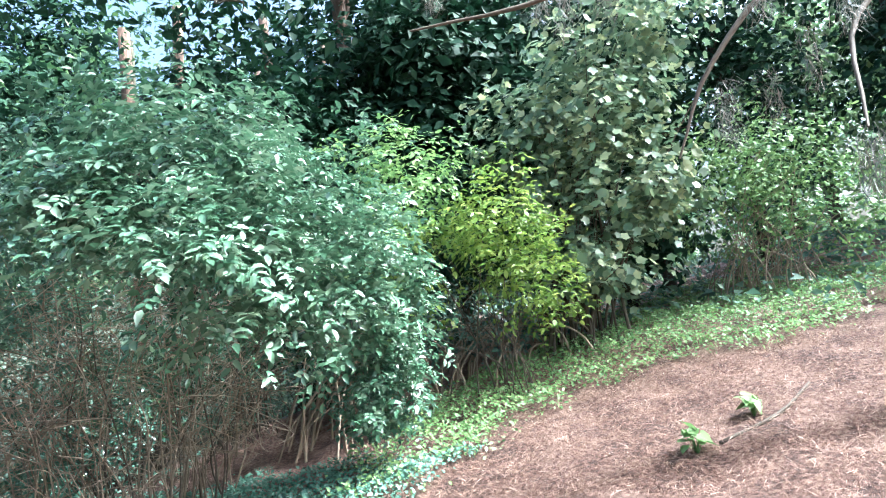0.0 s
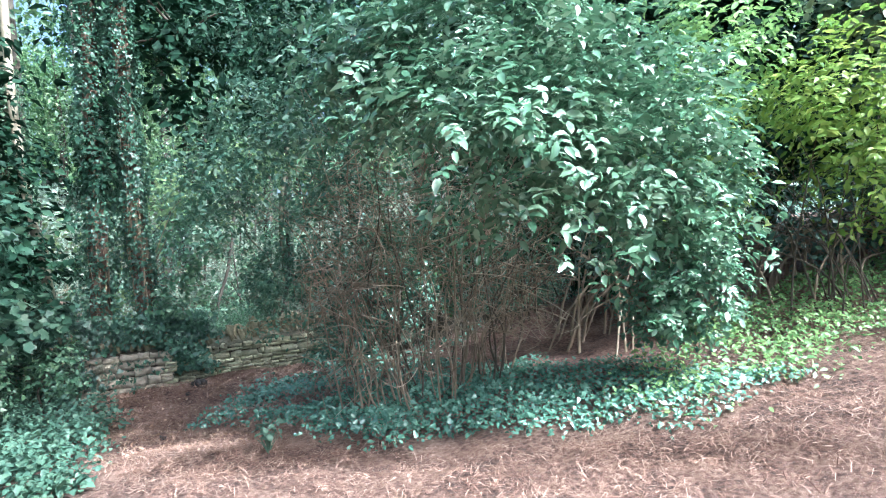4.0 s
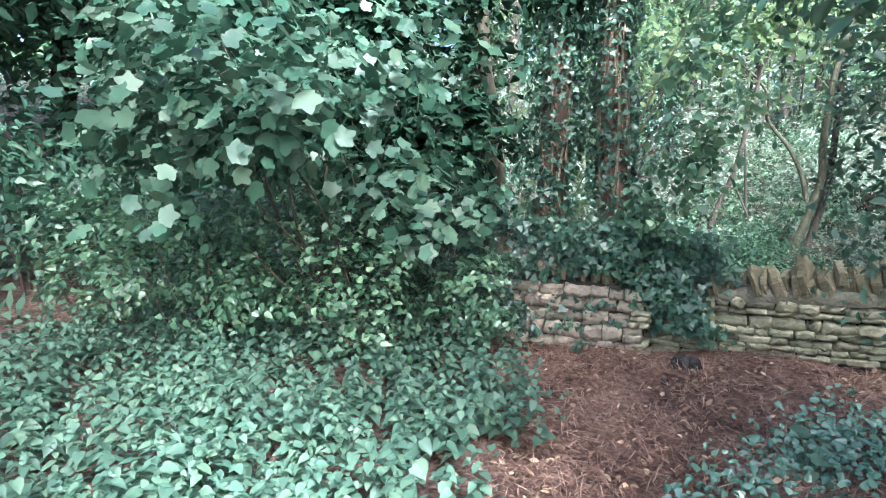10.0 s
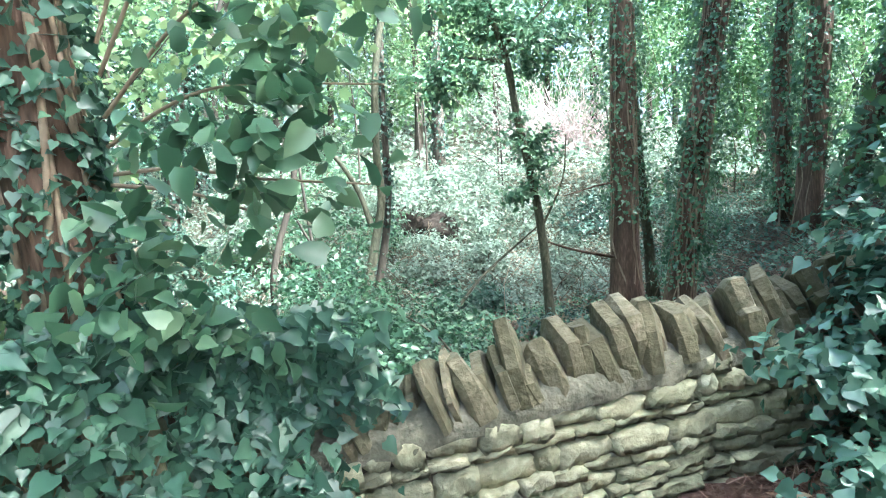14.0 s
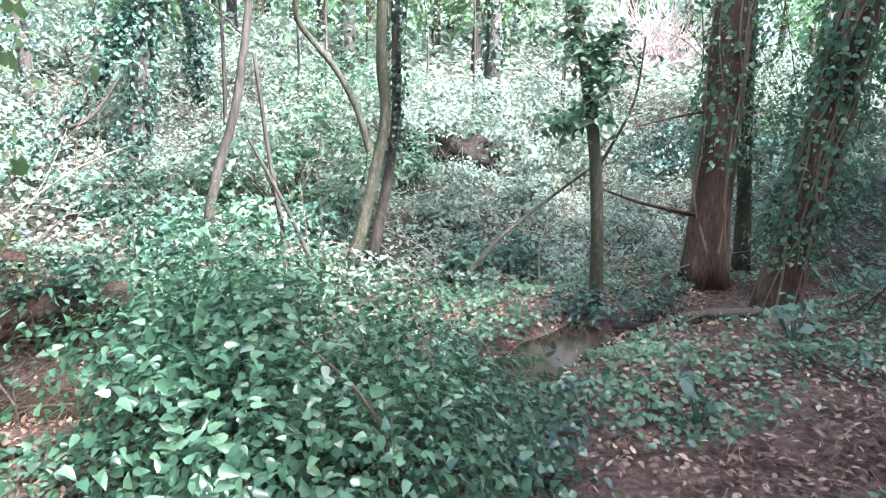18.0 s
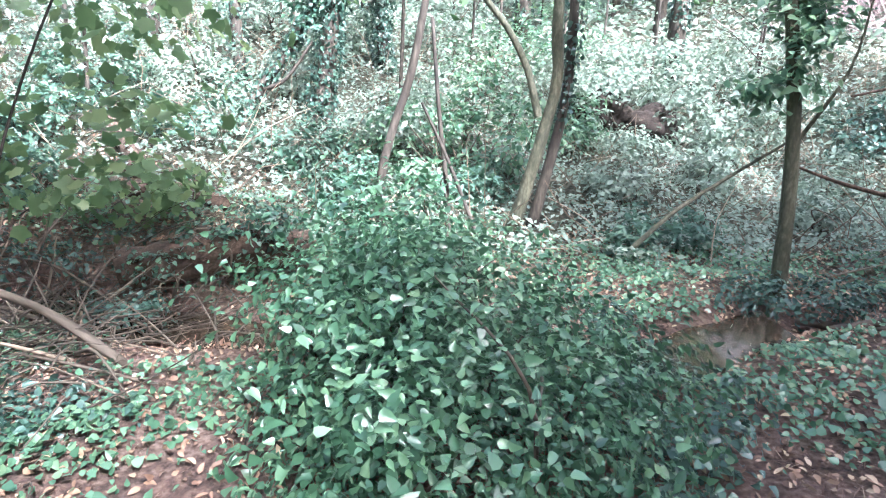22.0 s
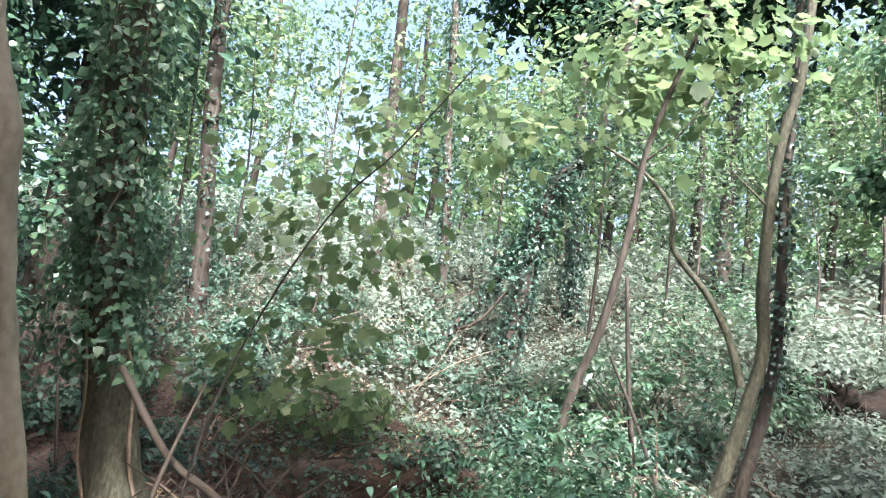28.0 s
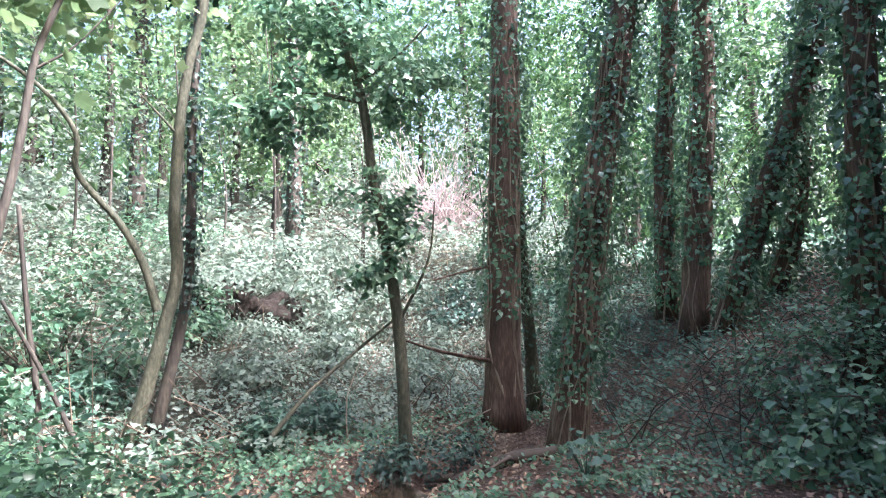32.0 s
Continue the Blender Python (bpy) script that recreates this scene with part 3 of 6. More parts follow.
cover("slope_ivy", "ivy and brambles over the open slope, paled for haze", "ground cover", [(-9, 6.0), (1, 5.4), (8, 6.4), (11, 8.5), (11, 11), (-10, 11)], 430, M_HILL, 0.075, 0.34, "flake", edge=0.3, tufted=0.35)
cover("upper_slope_ivy", "ivy on the upper slope, haze put into its pale colour", "ground cover", [(-12, 10.6), (14, 10.6), (16, 18), (-14, 18)], 150, M_HILL, 0.13, 0.5, "flake", edge=0.3, tufted=0.4)
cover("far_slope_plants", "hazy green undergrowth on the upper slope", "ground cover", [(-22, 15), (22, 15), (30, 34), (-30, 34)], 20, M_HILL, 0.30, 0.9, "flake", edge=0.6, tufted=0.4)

cover("outer_undergrowth", "low green woodland undergrowth", "ground cover", [(-30, -26), (30, -26), (30, 16), (-30, 16)], 16, M_NETTLE, 0.26, 0.5, "flake", edge=0.4, tufted=0.4,
      keep=lambda x, y: ((x < -5.2) | (x > 10.5)) & ((y < 1) | (np.abs(x) > 11)))

cover("bank_ivy", "green ivy and seedlings over the shady bank", "ground cover", [(5.6, 0.7), (12.5, 0.6), (13.5, 9), (8, 8.6), (6.6, 6.2)], 330, M_NETTLE, 0.07, 0.34, "small", edge=0.2, tufted=0.35)

# needles and dead leaves lying about
NEEDLE_PATCH = [(-1.6, -0.05), (2.4, -0.05), (2.2, -1.2), (1.2, -3.4), (1.6, -4.6), (3.3, -5.6), (5, -6.2), (8, -6.4), (9, -8), (9, -11), (-1, -11), (-1.2, -5.5), (-0.5, -4), (-0.9, -2), (-1.6, -0.9)]
x, y = scatter(NEEDLE_PATCH, 1700, 0.15)
x2, y2 = scatter([(2.2, 1.5), (4.8, 1.6), (4.4, 2.6), (2.5, 2.6)], 700, 0.2)
x4, y4 = scatter([(-1.3, -0.25), (2.3, -0.05), (1.2, -3.4), (0.2, -4.6), (-0.6, -4.2)], 1500, 0.15)
x3, y3 = scatter([(-1.7, 3.2), (-0.4, 3.3), (-0.5, 4.5), (-1.5, 4.3)], 400, 0.2)
x, y = np.concatenate([x, x2, x3, x4]), np.concatenate([y, y2, y3, y4])
z = height(x, y) + rng.uniform(0.004, 0.03, len(x)) + 0.05 * np.clip(tuft(x * 2.6 + 1, y * 3.1) + 0.5 * tuft(x * 7, y * 6) - 0.7, 0, 1)
k = rng.random(len(x)) < 0.35 + 0.75 * tuft(x * 3.2, y * 3.6 + 2)
x, y, z = x[k], y[k], z[k]
v, f = leaves(np.stack([x, y, z], -1), np.tile(UP, (len(x), 1)), 0.095, "blade", spread=0.4)
tagged(part("pine_needles", mesh_np("pine_needles", v, f), M_NEEDLE), "loose orange-brown pine needles lying on the path", "needle litter", kind="stuff")
x, y = scatter([(-4, 0.7), (7, 0.7), (7, 7), (-4, 7)], 300, 0.1)
x2, y2 = scatter([(-1.5, -0.1), (2, -0.1), (1, -3.5), (-0.8, -3.5)], 130, 0.1)
x, y = np.concatenate([x, x2]), np.concatenate([y, y2])
v, f = leaves(np.stack([x, y, height(x, y) + 0.02], -1), np.tile(UP, (len(x), 1)), 0.05, "oval", spread=0.5)
tagged(part("fallen_leaves", mesh_np("fallen_leaves", v, f), M_LITTER), "scattered dry brown and tan fallen leaves", "leaf litter", kind="stuff")


# ---- trees ----
def crown_mesh(name, spots, shape="flake", spread=0.45):
    """Leaves in clumps: spots of centre, radii, number of leaves, leaf size, number of clumps."""
    out = []
    for c, r, n, s, k in spots:
        p, d = clumpy(n, c, r, k)
        out.append(leaves(p, d, s, shape, spread=spread))
    return mesh_np(name, *join(*out), True)


def trunk_ivy(pts, r, z0, z1, n, size, stand=0.10, shape="ivy", bare=0.0):
    """Ivy leaves around a trunk between two heights."""
    pts = np.array(pts, float)
    z = rng.uniform(z0, z1, n)
    cx, cy = np.interp(z, pts[:, 2], pts[:, 0]), np.interp(z, pts[:, 2], pts[:, 1])
    a = rng.uniform(0, 2 * math.pi, n)
    away = (np.cos(a + math.pi / 2 + 0.6 * np.sin(z * 2.3)) > 0.2) & (rng.random(n) < bare) & (z < z0 + 2.2)
    a = np.where(away, a + math.pi * rng.uniform(0.6, 1.4, n), a)
    lump = 0.5 + 0.5 * np.sin(z * 3.1 + a * 2) * np.sin(z * 1.7 - a)
    d = r + 0.01 + stand * lump * rng.random(n) ** 0.5
    o = np.stack([np.cos(a), np.sin(a), np.zeros(n)], -1)
    return leaves(np.stack([cx, cy, z], -1) + o * d[:, None], o + [0, 0, 0.35], size, shape, along=np.tile([0, 0, -0.8], (n, 1)) + 0.4 * rng.normal(size=(n, 3)), spread=0.6)


def vines(pts, r, r1, n, z1):
    """Climbing stems that wind up a trunk."""
    pts = np.array(pts, float)
    out = []
    for i in range(n):
        z = np.linspace(pts[0, 2] - 0.05, min(z1, pts[-1, 2]), 9)
        a = rng.uniform(0, 6.28) + np.cumsum(rng.normal(rng.normal(0, 0.3), 0.45, 9))
        cx, cy = np.interp(z, pts[:, 2], pts[:, 0]), np.interp(z, pts[:, 2], pts[:, 1])
        rr = 1.02 * (r + (r1 - r) * (z - pts[0, 2]) / (pts[-1, 2] - pts[0, 2])) + 0.3 * r * np.exp(-np.arange(9) / 0.9)
        out.append(tube(np.stack([cx + rr * np.cos(a), cy + rr * np.sin(a), z], -1), rng.uniform(0.008, 0.022), 0.006, 5))
    return out


def tree(name, label, pts, r0, r1, bark, ivy=(), branches=(), crown=(), crown_mat=None, crown_shape="flake", climbers=0, group="", flare=0.35, sides=10, ivy_mat=None, category="tree", ivy_size=0.062, ivy_shape="small", bare=0.0, limb_ivy=()):
    base = Vector(pts[0])
    base.z = float(height(base.x, base.y)) - 0.06
    pts = [tuple(base)] + [p for p in pts[1:]]
    t = thing(name, base, label, category, group)
    bole = part("trunk", mesh_np("trunk", *tube(pts, r0, r1, sides, 0.07, flare=flare), True), bark, t)
    for bp, b0, b1 in branches:
        part("branch", mesh_np("branch", *tube(bp, b0, b1, 6, 0.06), True), bark, t)
    if climbers:
        for w in vines(pts, r0, r1, climbers, pts[0][2] + 4.5):
            part("vine", mesh_np("vine", *w, True), M_VINE, bole, "pale brown climbing ivy stem")
    if ivy:
        z0, z1, n, stand = ivy
        part("ivy", mesh_np("ivy", *trunk_ivy(pts, (r0 + r1) / 2, z0, z1, n, ivy_size, stand, ivy_shape, bare), True), ivy_mat or M_IVY_DARK, bole, "dark green ivy leaves on the trunk")
    for bp, br, bn in limb_ivy:
        part("limb_ivy", mesh_np("limb_ivy", *trunk_ivy(bp, br, bp[0][2], bp[-1][2], bn, ivy_size, 0.14, ivy_shape), True), ivy_mat or M_IVY_DARK, bole, "dark green ivy leaves on the limb")
    if crown:
        part("crown", crown_mesh("crown", crown, crown_shape), crown_mat or M_CROWN, t)
    return t


# --- behind the wall: the nearer trees
tree("ivy_tree", "thick trunk smothered in ivy just behind the dry-stone wall", [(-0.66, 0.42, 0), (-0.73, 0.40, 1.0), (-0.83, 0.37, 2.0), (-0.87, 0.38, 4.2), (-0.87, 0.45, 9)], 0.15, 0.10, M_BARK_RED, (0.5, 7.0, 8400, 0.17),
     climbers=12, bare=0.12, limb_ivy=[([(-0.22, 0.98, -0.3), (-0.34, 0.84, 0.12), (-0.48, 0.64, 0.6), (-0.66, 0.44, 1.1)], 0.13, 620)], flare=0.9, branches=[([(-0.70, 0.41, 1.12), (-0.48, 0.62, 0.62), (-0.34, 0.82, 0.14), (-0.24, 0.95, -0.4)], 0.08, 0.16), ([(-0.63, 0.43, 0.8), (-0.62, 0.62, 0.3), (-0.6, 0.78, -0.4)], 0.07, 0.09), ([(-0.52, 0.40, 0.7), (-0.38, 0.46, 0.35), (-0.24, 0.52, -0.4)], 0.05, 0.08)], crown=[((-0.4, 1.0, 7.5), (2.0, 2.0, 1.8), 330, 0.16, 26)], crown_mat=M_SHADED_CROWN, group="ivy trunks at the wall", ivy_shape="ivy", ivy_mat=M_IVY, ivy_size=0.054)
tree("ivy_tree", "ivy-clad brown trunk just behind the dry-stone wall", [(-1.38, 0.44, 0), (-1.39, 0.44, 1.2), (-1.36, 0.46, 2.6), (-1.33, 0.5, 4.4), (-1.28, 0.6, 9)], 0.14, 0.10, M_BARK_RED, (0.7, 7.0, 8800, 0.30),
     climbers=8, bare=0.2, flare=0.6, crown=[((-1.6, 1.2, 7.8), (2.1, 2.1, 1.9), 330, 0.16, 26)], crown_mat=M_SHADED_CROWN, group="ivy trunks at the wall", ivy_shape="ivy", ivy_mat=M_IVY, ivy_size=0.054)
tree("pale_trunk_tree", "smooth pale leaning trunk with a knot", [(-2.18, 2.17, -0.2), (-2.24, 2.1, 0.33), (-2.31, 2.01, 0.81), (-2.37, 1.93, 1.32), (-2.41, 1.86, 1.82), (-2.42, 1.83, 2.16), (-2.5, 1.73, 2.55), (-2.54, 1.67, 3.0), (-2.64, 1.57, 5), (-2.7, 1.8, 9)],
     0.095, 0.06, M_BARK_PALE, flare=0.5, crown=[((-2.94, 1.52, 8.6), (2.2, 2.2, 1.8), 330, 0.16, 26)], crown_mat=M_SHADED_CROWN, sides=14)
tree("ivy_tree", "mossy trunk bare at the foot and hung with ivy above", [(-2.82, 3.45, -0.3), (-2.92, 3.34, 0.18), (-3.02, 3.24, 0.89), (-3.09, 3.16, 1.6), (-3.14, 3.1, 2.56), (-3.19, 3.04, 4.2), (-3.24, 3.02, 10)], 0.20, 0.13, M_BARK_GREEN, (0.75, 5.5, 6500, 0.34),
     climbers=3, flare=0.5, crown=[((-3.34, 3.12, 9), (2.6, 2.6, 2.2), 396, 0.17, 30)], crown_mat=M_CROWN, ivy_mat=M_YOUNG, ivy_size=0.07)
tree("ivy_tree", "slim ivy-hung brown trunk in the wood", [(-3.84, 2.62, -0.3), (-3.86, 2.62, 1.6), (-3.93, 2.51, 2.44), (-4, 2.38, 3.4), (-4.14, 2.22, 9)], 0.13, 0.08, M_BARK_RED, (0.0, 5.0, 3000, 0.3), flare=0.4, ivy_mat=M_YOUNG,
     crown=[((-4.24, 2.42, 8), (2.4, 2.4, 2), 330, 0.17, 26)], crown_mat=M_SHADED_CROWN)
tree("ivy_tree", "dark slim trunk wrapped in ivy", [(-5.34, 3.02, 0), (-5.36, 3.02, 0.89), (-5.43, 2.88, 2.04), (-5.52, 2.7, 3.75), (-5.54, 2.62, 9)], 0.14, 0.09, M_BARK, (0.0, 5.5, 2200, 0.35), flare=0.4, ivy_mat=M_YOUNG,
     crown=[((-5.64, 2.62, 8), (2.6, 2.6, 2.2), 330, 0.18, 26)], crown_mat=M_SHADED_CROWN)
tree("ivy_tree", "dark slim trunk wrapped in ivy", [(-5.14, 6.47, 0.9), (-5.18, 6.44, 1.2), (-5.3, 6.33, 3.16), (-5.43, 6.2, 5.3), (-5.54, 6.12, 10)], 0.15, 0.09, M_BARK, (1.2, 6.5, 900, 0.3), flare=0.4,
     crown=[((-5.64, 6.02, 9), (2.6, 2.6, 2.2), 330, 0.18, 26)])

# small tree with a dark ivy head
tree("small_ivy_tree", "small leaning tree with a dark leafy ivy head",
     [(3.77, 5.14, -0.36), (3.76, 5.14, 0.48), (3.71, 5.17, 1.22), (3.62, 5.21, 1.91), (3.54, 5.25, 2.49), (3.47, 5.29, 3.19), (3.34, 5.34, 3.72), (3.19, 5.41, 4.3)], 0.065, 0.04, M_BARK_GREEN, flare=0.3,
     branches=[([(3.73, 5.16, 0.99), (3.35, 5.34, 0.67), (2.83, 5.22, 0.36), (2.46, 5.22, 0.0)], 0.012, 0.026), ([(3.75, 5.15, 0.95), (4.02, 5, 1.56), (4.09, 4.95, 2.15)], 0.02, 0.008),
               ([(3.46, 5.29, 3.2), (2.96, 5.52, 3.3), (2.56, 5.62, 3.2)], 0.025, 0.008), ([(3.41, 5.32, 3.4), (3.81, 5.12, 3.7), (4.06, 4.92, 4.0)], 0.025, 0.008)],
     crown=[((2.75, 5.6, 3.1), (0.55, 0.4, 0.3), 900, 0.085, 16), ((3.3, 5.34, 3.6), (0.75, 0.55, 0.7), 1900, 0.085, 22), ((3.85, 5.1, 3.4), (0.45, 0.4, 0.45), 800, 0.085, 14), ((3.05, 5.47, 4.3), (0.7, 0.5, 0.45), 900, 0.085, 16),
            ((3.62, 5.19, 1.75), (0.42, 0.38, 0.55), 1100, 0.085, 16), ((3.56, 5.25, 2.2), (0.14, 0.14, 0.4), 260, 0.075, 8)], crown_mat=M_YOUNG, crown_shape="pointed")
# two large ivy trunks
tree("large_ivy_tree", "large red-brown trunk with thick twisted ivy stems", [(5.41, 5.64, -0.36), (5.42, 5.62, 0.62), (5.47, 5.58, 2.0), (5.52, 5.53, 3.41), (5.57, 5.5, 4.84), (5.66, 5.42, 11)], 0.205, 0.15, M_BARK_RED, (0.9, 7.0, 3600, 0.30), ivy_mat=M_YOUNG,
     climbers=16, flare=0.8, sides=16, branches=[([(5.26, 5.62, 0.35), (4.46, 5.52, 0.55), (3.86, 5.37, 0.75)], 0.028, 0.012), ([(5.26, 5.62, 1.5), (4.86, 5.52, 1.45), (4.26, 5.32, 1.35)], 0.02, 0.01)],
     crown=[((5.56, 5.62, 9.5), (2.8, 2.8, 2.4), 1000, 0.2, 50)], crown_mat=M_CROWN, group="large ivy trunks")
tree("large_ivy_tree", "large leaning trunk thickly covered with ivy", [(5.46, 4.67, -0.4), (5.62, 4.51, 0.68), (5.78, 4.34, 2.19), (5.98, 4.12, 3.72), (6.11, 4, 5), (6.46, 3.72, 11)], 0.18, 0.13, M_BARK_RED, (0.0, 7.0, 6800, 0.34), ivy_mat=M_YOUNG,
     climbers=14, flare=0.5, sides=14, crown=[((6.56, 3.82, 9.5), (2.8, 2.8, 2.4), 1000, 0.2, 50)], crown_mat=M_CROWN, group="large ivy trunks")
tree("mossy_trunk_tree", "slim greenish trunk close beside the large ivy trunk", [(6.0, 5.75, -0.36), (5.96, 5.75, 0.57), (5.90, 5.75, 1.49), (5.86, 5.75, 2.4), (5.84, 5.78, 5.0), (6.0, 5.9, 11)], 0.085, 0.06, M_BARK_GREEN, (0.2, 6.0, 500, 0.12), ivy_mat=M_IVY, flare=0.5,
     crown=[((6.6, 6.2, 9.2), (2.0, 2.0, 1.6), 300, 0.18, 24)], crown_mat=M_CROWN)
for k, (label, pts, r, iv) in enumerate([
        ("slim dark ivy trunk on the bank", [(9.71, 6.5, 0.4), (9.75, 6.44, 3.19), (9.91, 6.22, 6.18), (9.96, 6.12, 11)], 0.17, 900),
        ("trunk with bare red-brown foot on the bank", [(9.54, 5.88, 0.4), (9.66, 5.71, 2.59), (9.77, 5.55, 4.9), (9.86, 5.42, 11)], 0.22, 700),
        ("leaning ivy trunk on the bank", [(9.31, 5.22, 0.4), (9.78, 4.54, 2.86), (10, 4.09, 4.27), (10.26, 3.72, 6), (10.56, 3.22, 11)], 0.17, 1000),
        ("dark ivy trunk on the bank", [(10.61, 5.1, 0.6), (10.79, 4.76, 2.25), (10.87, 4.59, 3.85), (10.93, 4.46, 5.66), (10.96, 4.42, 11)], 0.15, 900),
        ("dark ivy trunk on the bank", [(8.16, 2.82, 0), (8.21, 2.72, 3), (8.26, 2.62, 6), (8.26, 2.62, 11)], 0.17, 900)]):
    tree("ivy_tree", label, pts, r, r * 0.7, M_BARK_RED, (1.5 if k == 1 else 0.7, 7.5, int(iv * 4.2), 0.36), ivy_mat=M_YOUNG, climbers=7, ivy_size=0.085, crown=[((pts[-1][0], pts[-1][1], 8.6), (2.6, 2.6, 2.4), 374, 0.18, 30)], crown_mat=M_CROWN, group="ivy trunks on the bank")
# curved pair by the stream
tree("curved_tree", "slender curved trunk with a crooked side limb", [(1.4, 6.43, -0.2), (1.57, 6.41, 0.39), (1.72, 6.4, 0.94), (1.85, 6.38, 1.51), (1.83, 6.38, 2.09), (1.88, 6.38, 2.98), (1.99, 6.36, 3.77), (2.16, 6.34, 4.6), (2.46, 6.32, 8)], 0.074, 0.042, M_BARK_GREEN, flare=0.4,
     branches=[([(1.67, 6.4, 1.14), (1.54, 6.42, 1.63), (1.32, 6.43, 2.05), (0.98, 6.44, 2.5), (0.97, 6.44, 2.89), (0.67, 6.44, 3.31), (0.16, 6.52, 3.7)], 0.045, 0.015), ([(1.91, 6.38, 2.9), (1.71, 6.32, 3.1), (1.51, 6.27, 3.3)], 0.018, 0.006)],
     crown=[((2.56, 6.32, 7.2), (2.2, 2.2, 1.6), 286, 0.15, 24)], crown_mat=M_LIGHT)
tree("curved_tree", "slender ivy-flecked trunk beside its twin", [(1.64, 6.61, 0), (1.85, 6.58, 0.69), (1.98, 6.56, 1.39), (2.02, 6.56, 2.12), (2.04, 6.55, 3.22), (2.1, 6.54, 4.2), (2.26, 6.62, 8)], 0.06, 0.04, M_BARK, (1.0, 5.5, 1000, 0.11), flare=0.4,
     crown=[((2.06, 7.02, 7.5), (2.2, 2.2, 1.6), 286, 0.15, 24)], crown_mat=M_LIGHT)
tree("sapling", "thin bare arching stem", [(0.16, 4.95, -0.3), (0.16, 4.95, 0.56), (0.25, 4.96, 1.0), (0.43, 4.98, 1.51), (0.56, 4.99, 2.09), (0.64, 4.99, 2.56), (0.72, 4.99, 3.1), (0.96, 4.99, 3.82), (1.26, 4.99, 4.6)], 0.045, 0.018, M_BARK, flare=0.1,
     branches=[([(0.72, 4.99, 3.0), (0.96, 4.97, 3.2), (1.26, 4.92, 3.6)], 0.012, 0.004), ([(0.56, 4.99, 2.1), (0.36, 4.92, 2.3), (0.16, 4.92, 2.45)], 0.008, 0.003)],
     crown=[((0.96, 5.12, 4.0), (1.0, 0.7, 0.4), 240, 0.12, 16)], crown_mat=M_SPRIG, crown_shape="maple")
tree("dead_sapling", "short dead brown stem with a broken fork", [(0.74, 5.29, -0.3), (0.73, 5.29, 0.44), (0.66, 5.29, 1.17), (0.6, 5.29, 2.02)], 0.028, 0.016, M_BARK, flare=0.1, branches=[([(1.01, 5.19, 0.1), (0.75, 5.19, 0.77), (0.51, 5.18, 1.3)], 0.02, 0.012)], category="dead tree")
# leaning arch on the slope
tree("leaning_ivy_tree", "dark leaning ivy trunk on the slope", [(-1.21, 8.45, 0.8), (-1.09, 8.48, 1.82), (-0.88, 8.52, 3.2), (-0.61, 8.57, 3.94), (-0.29, 8.62, 4.25), (0.14, 8.66, 5.5), (0.31, 8.67, 7)], 0.13, 0.07, M_BARK, (1.0, 4.8, 2600, 0.24), limb_ivy=[([(-2.38, 8.3, 0.9), (-2.03, 8.43, 1.5), (-1.69, 8.53, 1.95), (-1.35, 8.62, 2.5), (-0.93, 8.72, 3.42)], 0.06, 1100)],
     branches=[([(-2.38, 8.3, 0.9), (-2.03, 8.43, 1.5), (-1.69, 8.53, 1.95), (-1.35, 8.62, 2.5), (-0.93, 8.72, 3.42)], 0.09, 0.04), ([(-2.04, 8.42, 1.45), (-1.64, 8.32, 1.6), (-1.24, 8.32, 2.1)], 0.035, 0.015)],
     crown=[((-0.34, 8.62, 4.3), (1.1, 0.8, 0.5), 800, 0.10, 18), ((-1.35, 8.55, 2.6), (0.6, 0.3, 0.55), 700, 0.085, 30), ((-0.75, 8.6, 3.5), (0.45, 0.35, 0.5), 700, 0.085, 26), ((0.26, 8.72, 6.2), (1.6, 1.4, 1.0), 900, 0.12, 20)], crown_mat=M_IVY)
for label, pts, r, iv in [("tall brown trunk on the slope", [(-5.04, 11.28, 1.9), (-5.04, 11.27, 4.1), (-5.04, 11.28, 5.8), (-5.14, 11.22, 11)], 0.16, 200), ("slim pinkish trunk on the slope", [(-2.92, 10.02, 1.5), (-2.96, 10.01, 3.39), (-3.12, 9.95, 5.4), (-3.34, 9.82, 11)], 0.10, 420),
                          ("ivy-wrapped stump of a trunk on the slope", [(-0.69, 11.59, 1.2), (-0.75, 11.59, 2.52), (-0.79, 11.58, 4.6)], 0.12, 700)]:
    tree("slope_tree", label, pts, r, r * 0.7, M_BARK, (1.6, min(8.0, pts[-1][2]), iv * 5, 0.22), crown=[((pts[-1][0], pts[-1][1], pts[-1][2]), (2.2, 2.2, 1.6), 900, 0.2, 18)], crown_mat=M_LIGHT, group="slope trees")

# sycamore sprays over the stream
tree("overhanging_sycamore", "thin sycamore limb with broad pale green leaves", [(-1.95, 2.95, -0.3), (-1.8, 3.05, 0.7), (-1.5, 3.13, 1.5), (-1.15, 3.22, 2.14), (-0.81, 3.28, 2.51), (-0.34, 3.32, 3.1)], 0.009, 0.005, M_BARK, flare=0.1,
     branches=[([(-1.14, 3.22, 2.1), (-1.24, 3.5, 2.6), (-1.5, 3.82, 2.9)], 0.006, 0.003)],
     crown=[((-1.9, 4.4, 2.4), (1.3, 1.0, 0.9), 420, 0.12, 60), ((-2.0, 4.2, 1.0), (1.0, 0.8, 0.5), 280, 0.115, 40), ((-2.3, 5.1, 0.5), (0.9, 0.6, 0.25), 260, 0.115, 30), ((-0.4, 4.6, 3.4), (1.6, 1.0, 0.6), 460, 0.115, 60), ((0.9, 5.4, 4.1), (1.3, 0.9, 0.5), 380, 0.115, 44)], crown_mat=M_SPRIG, crown_shape="maple")


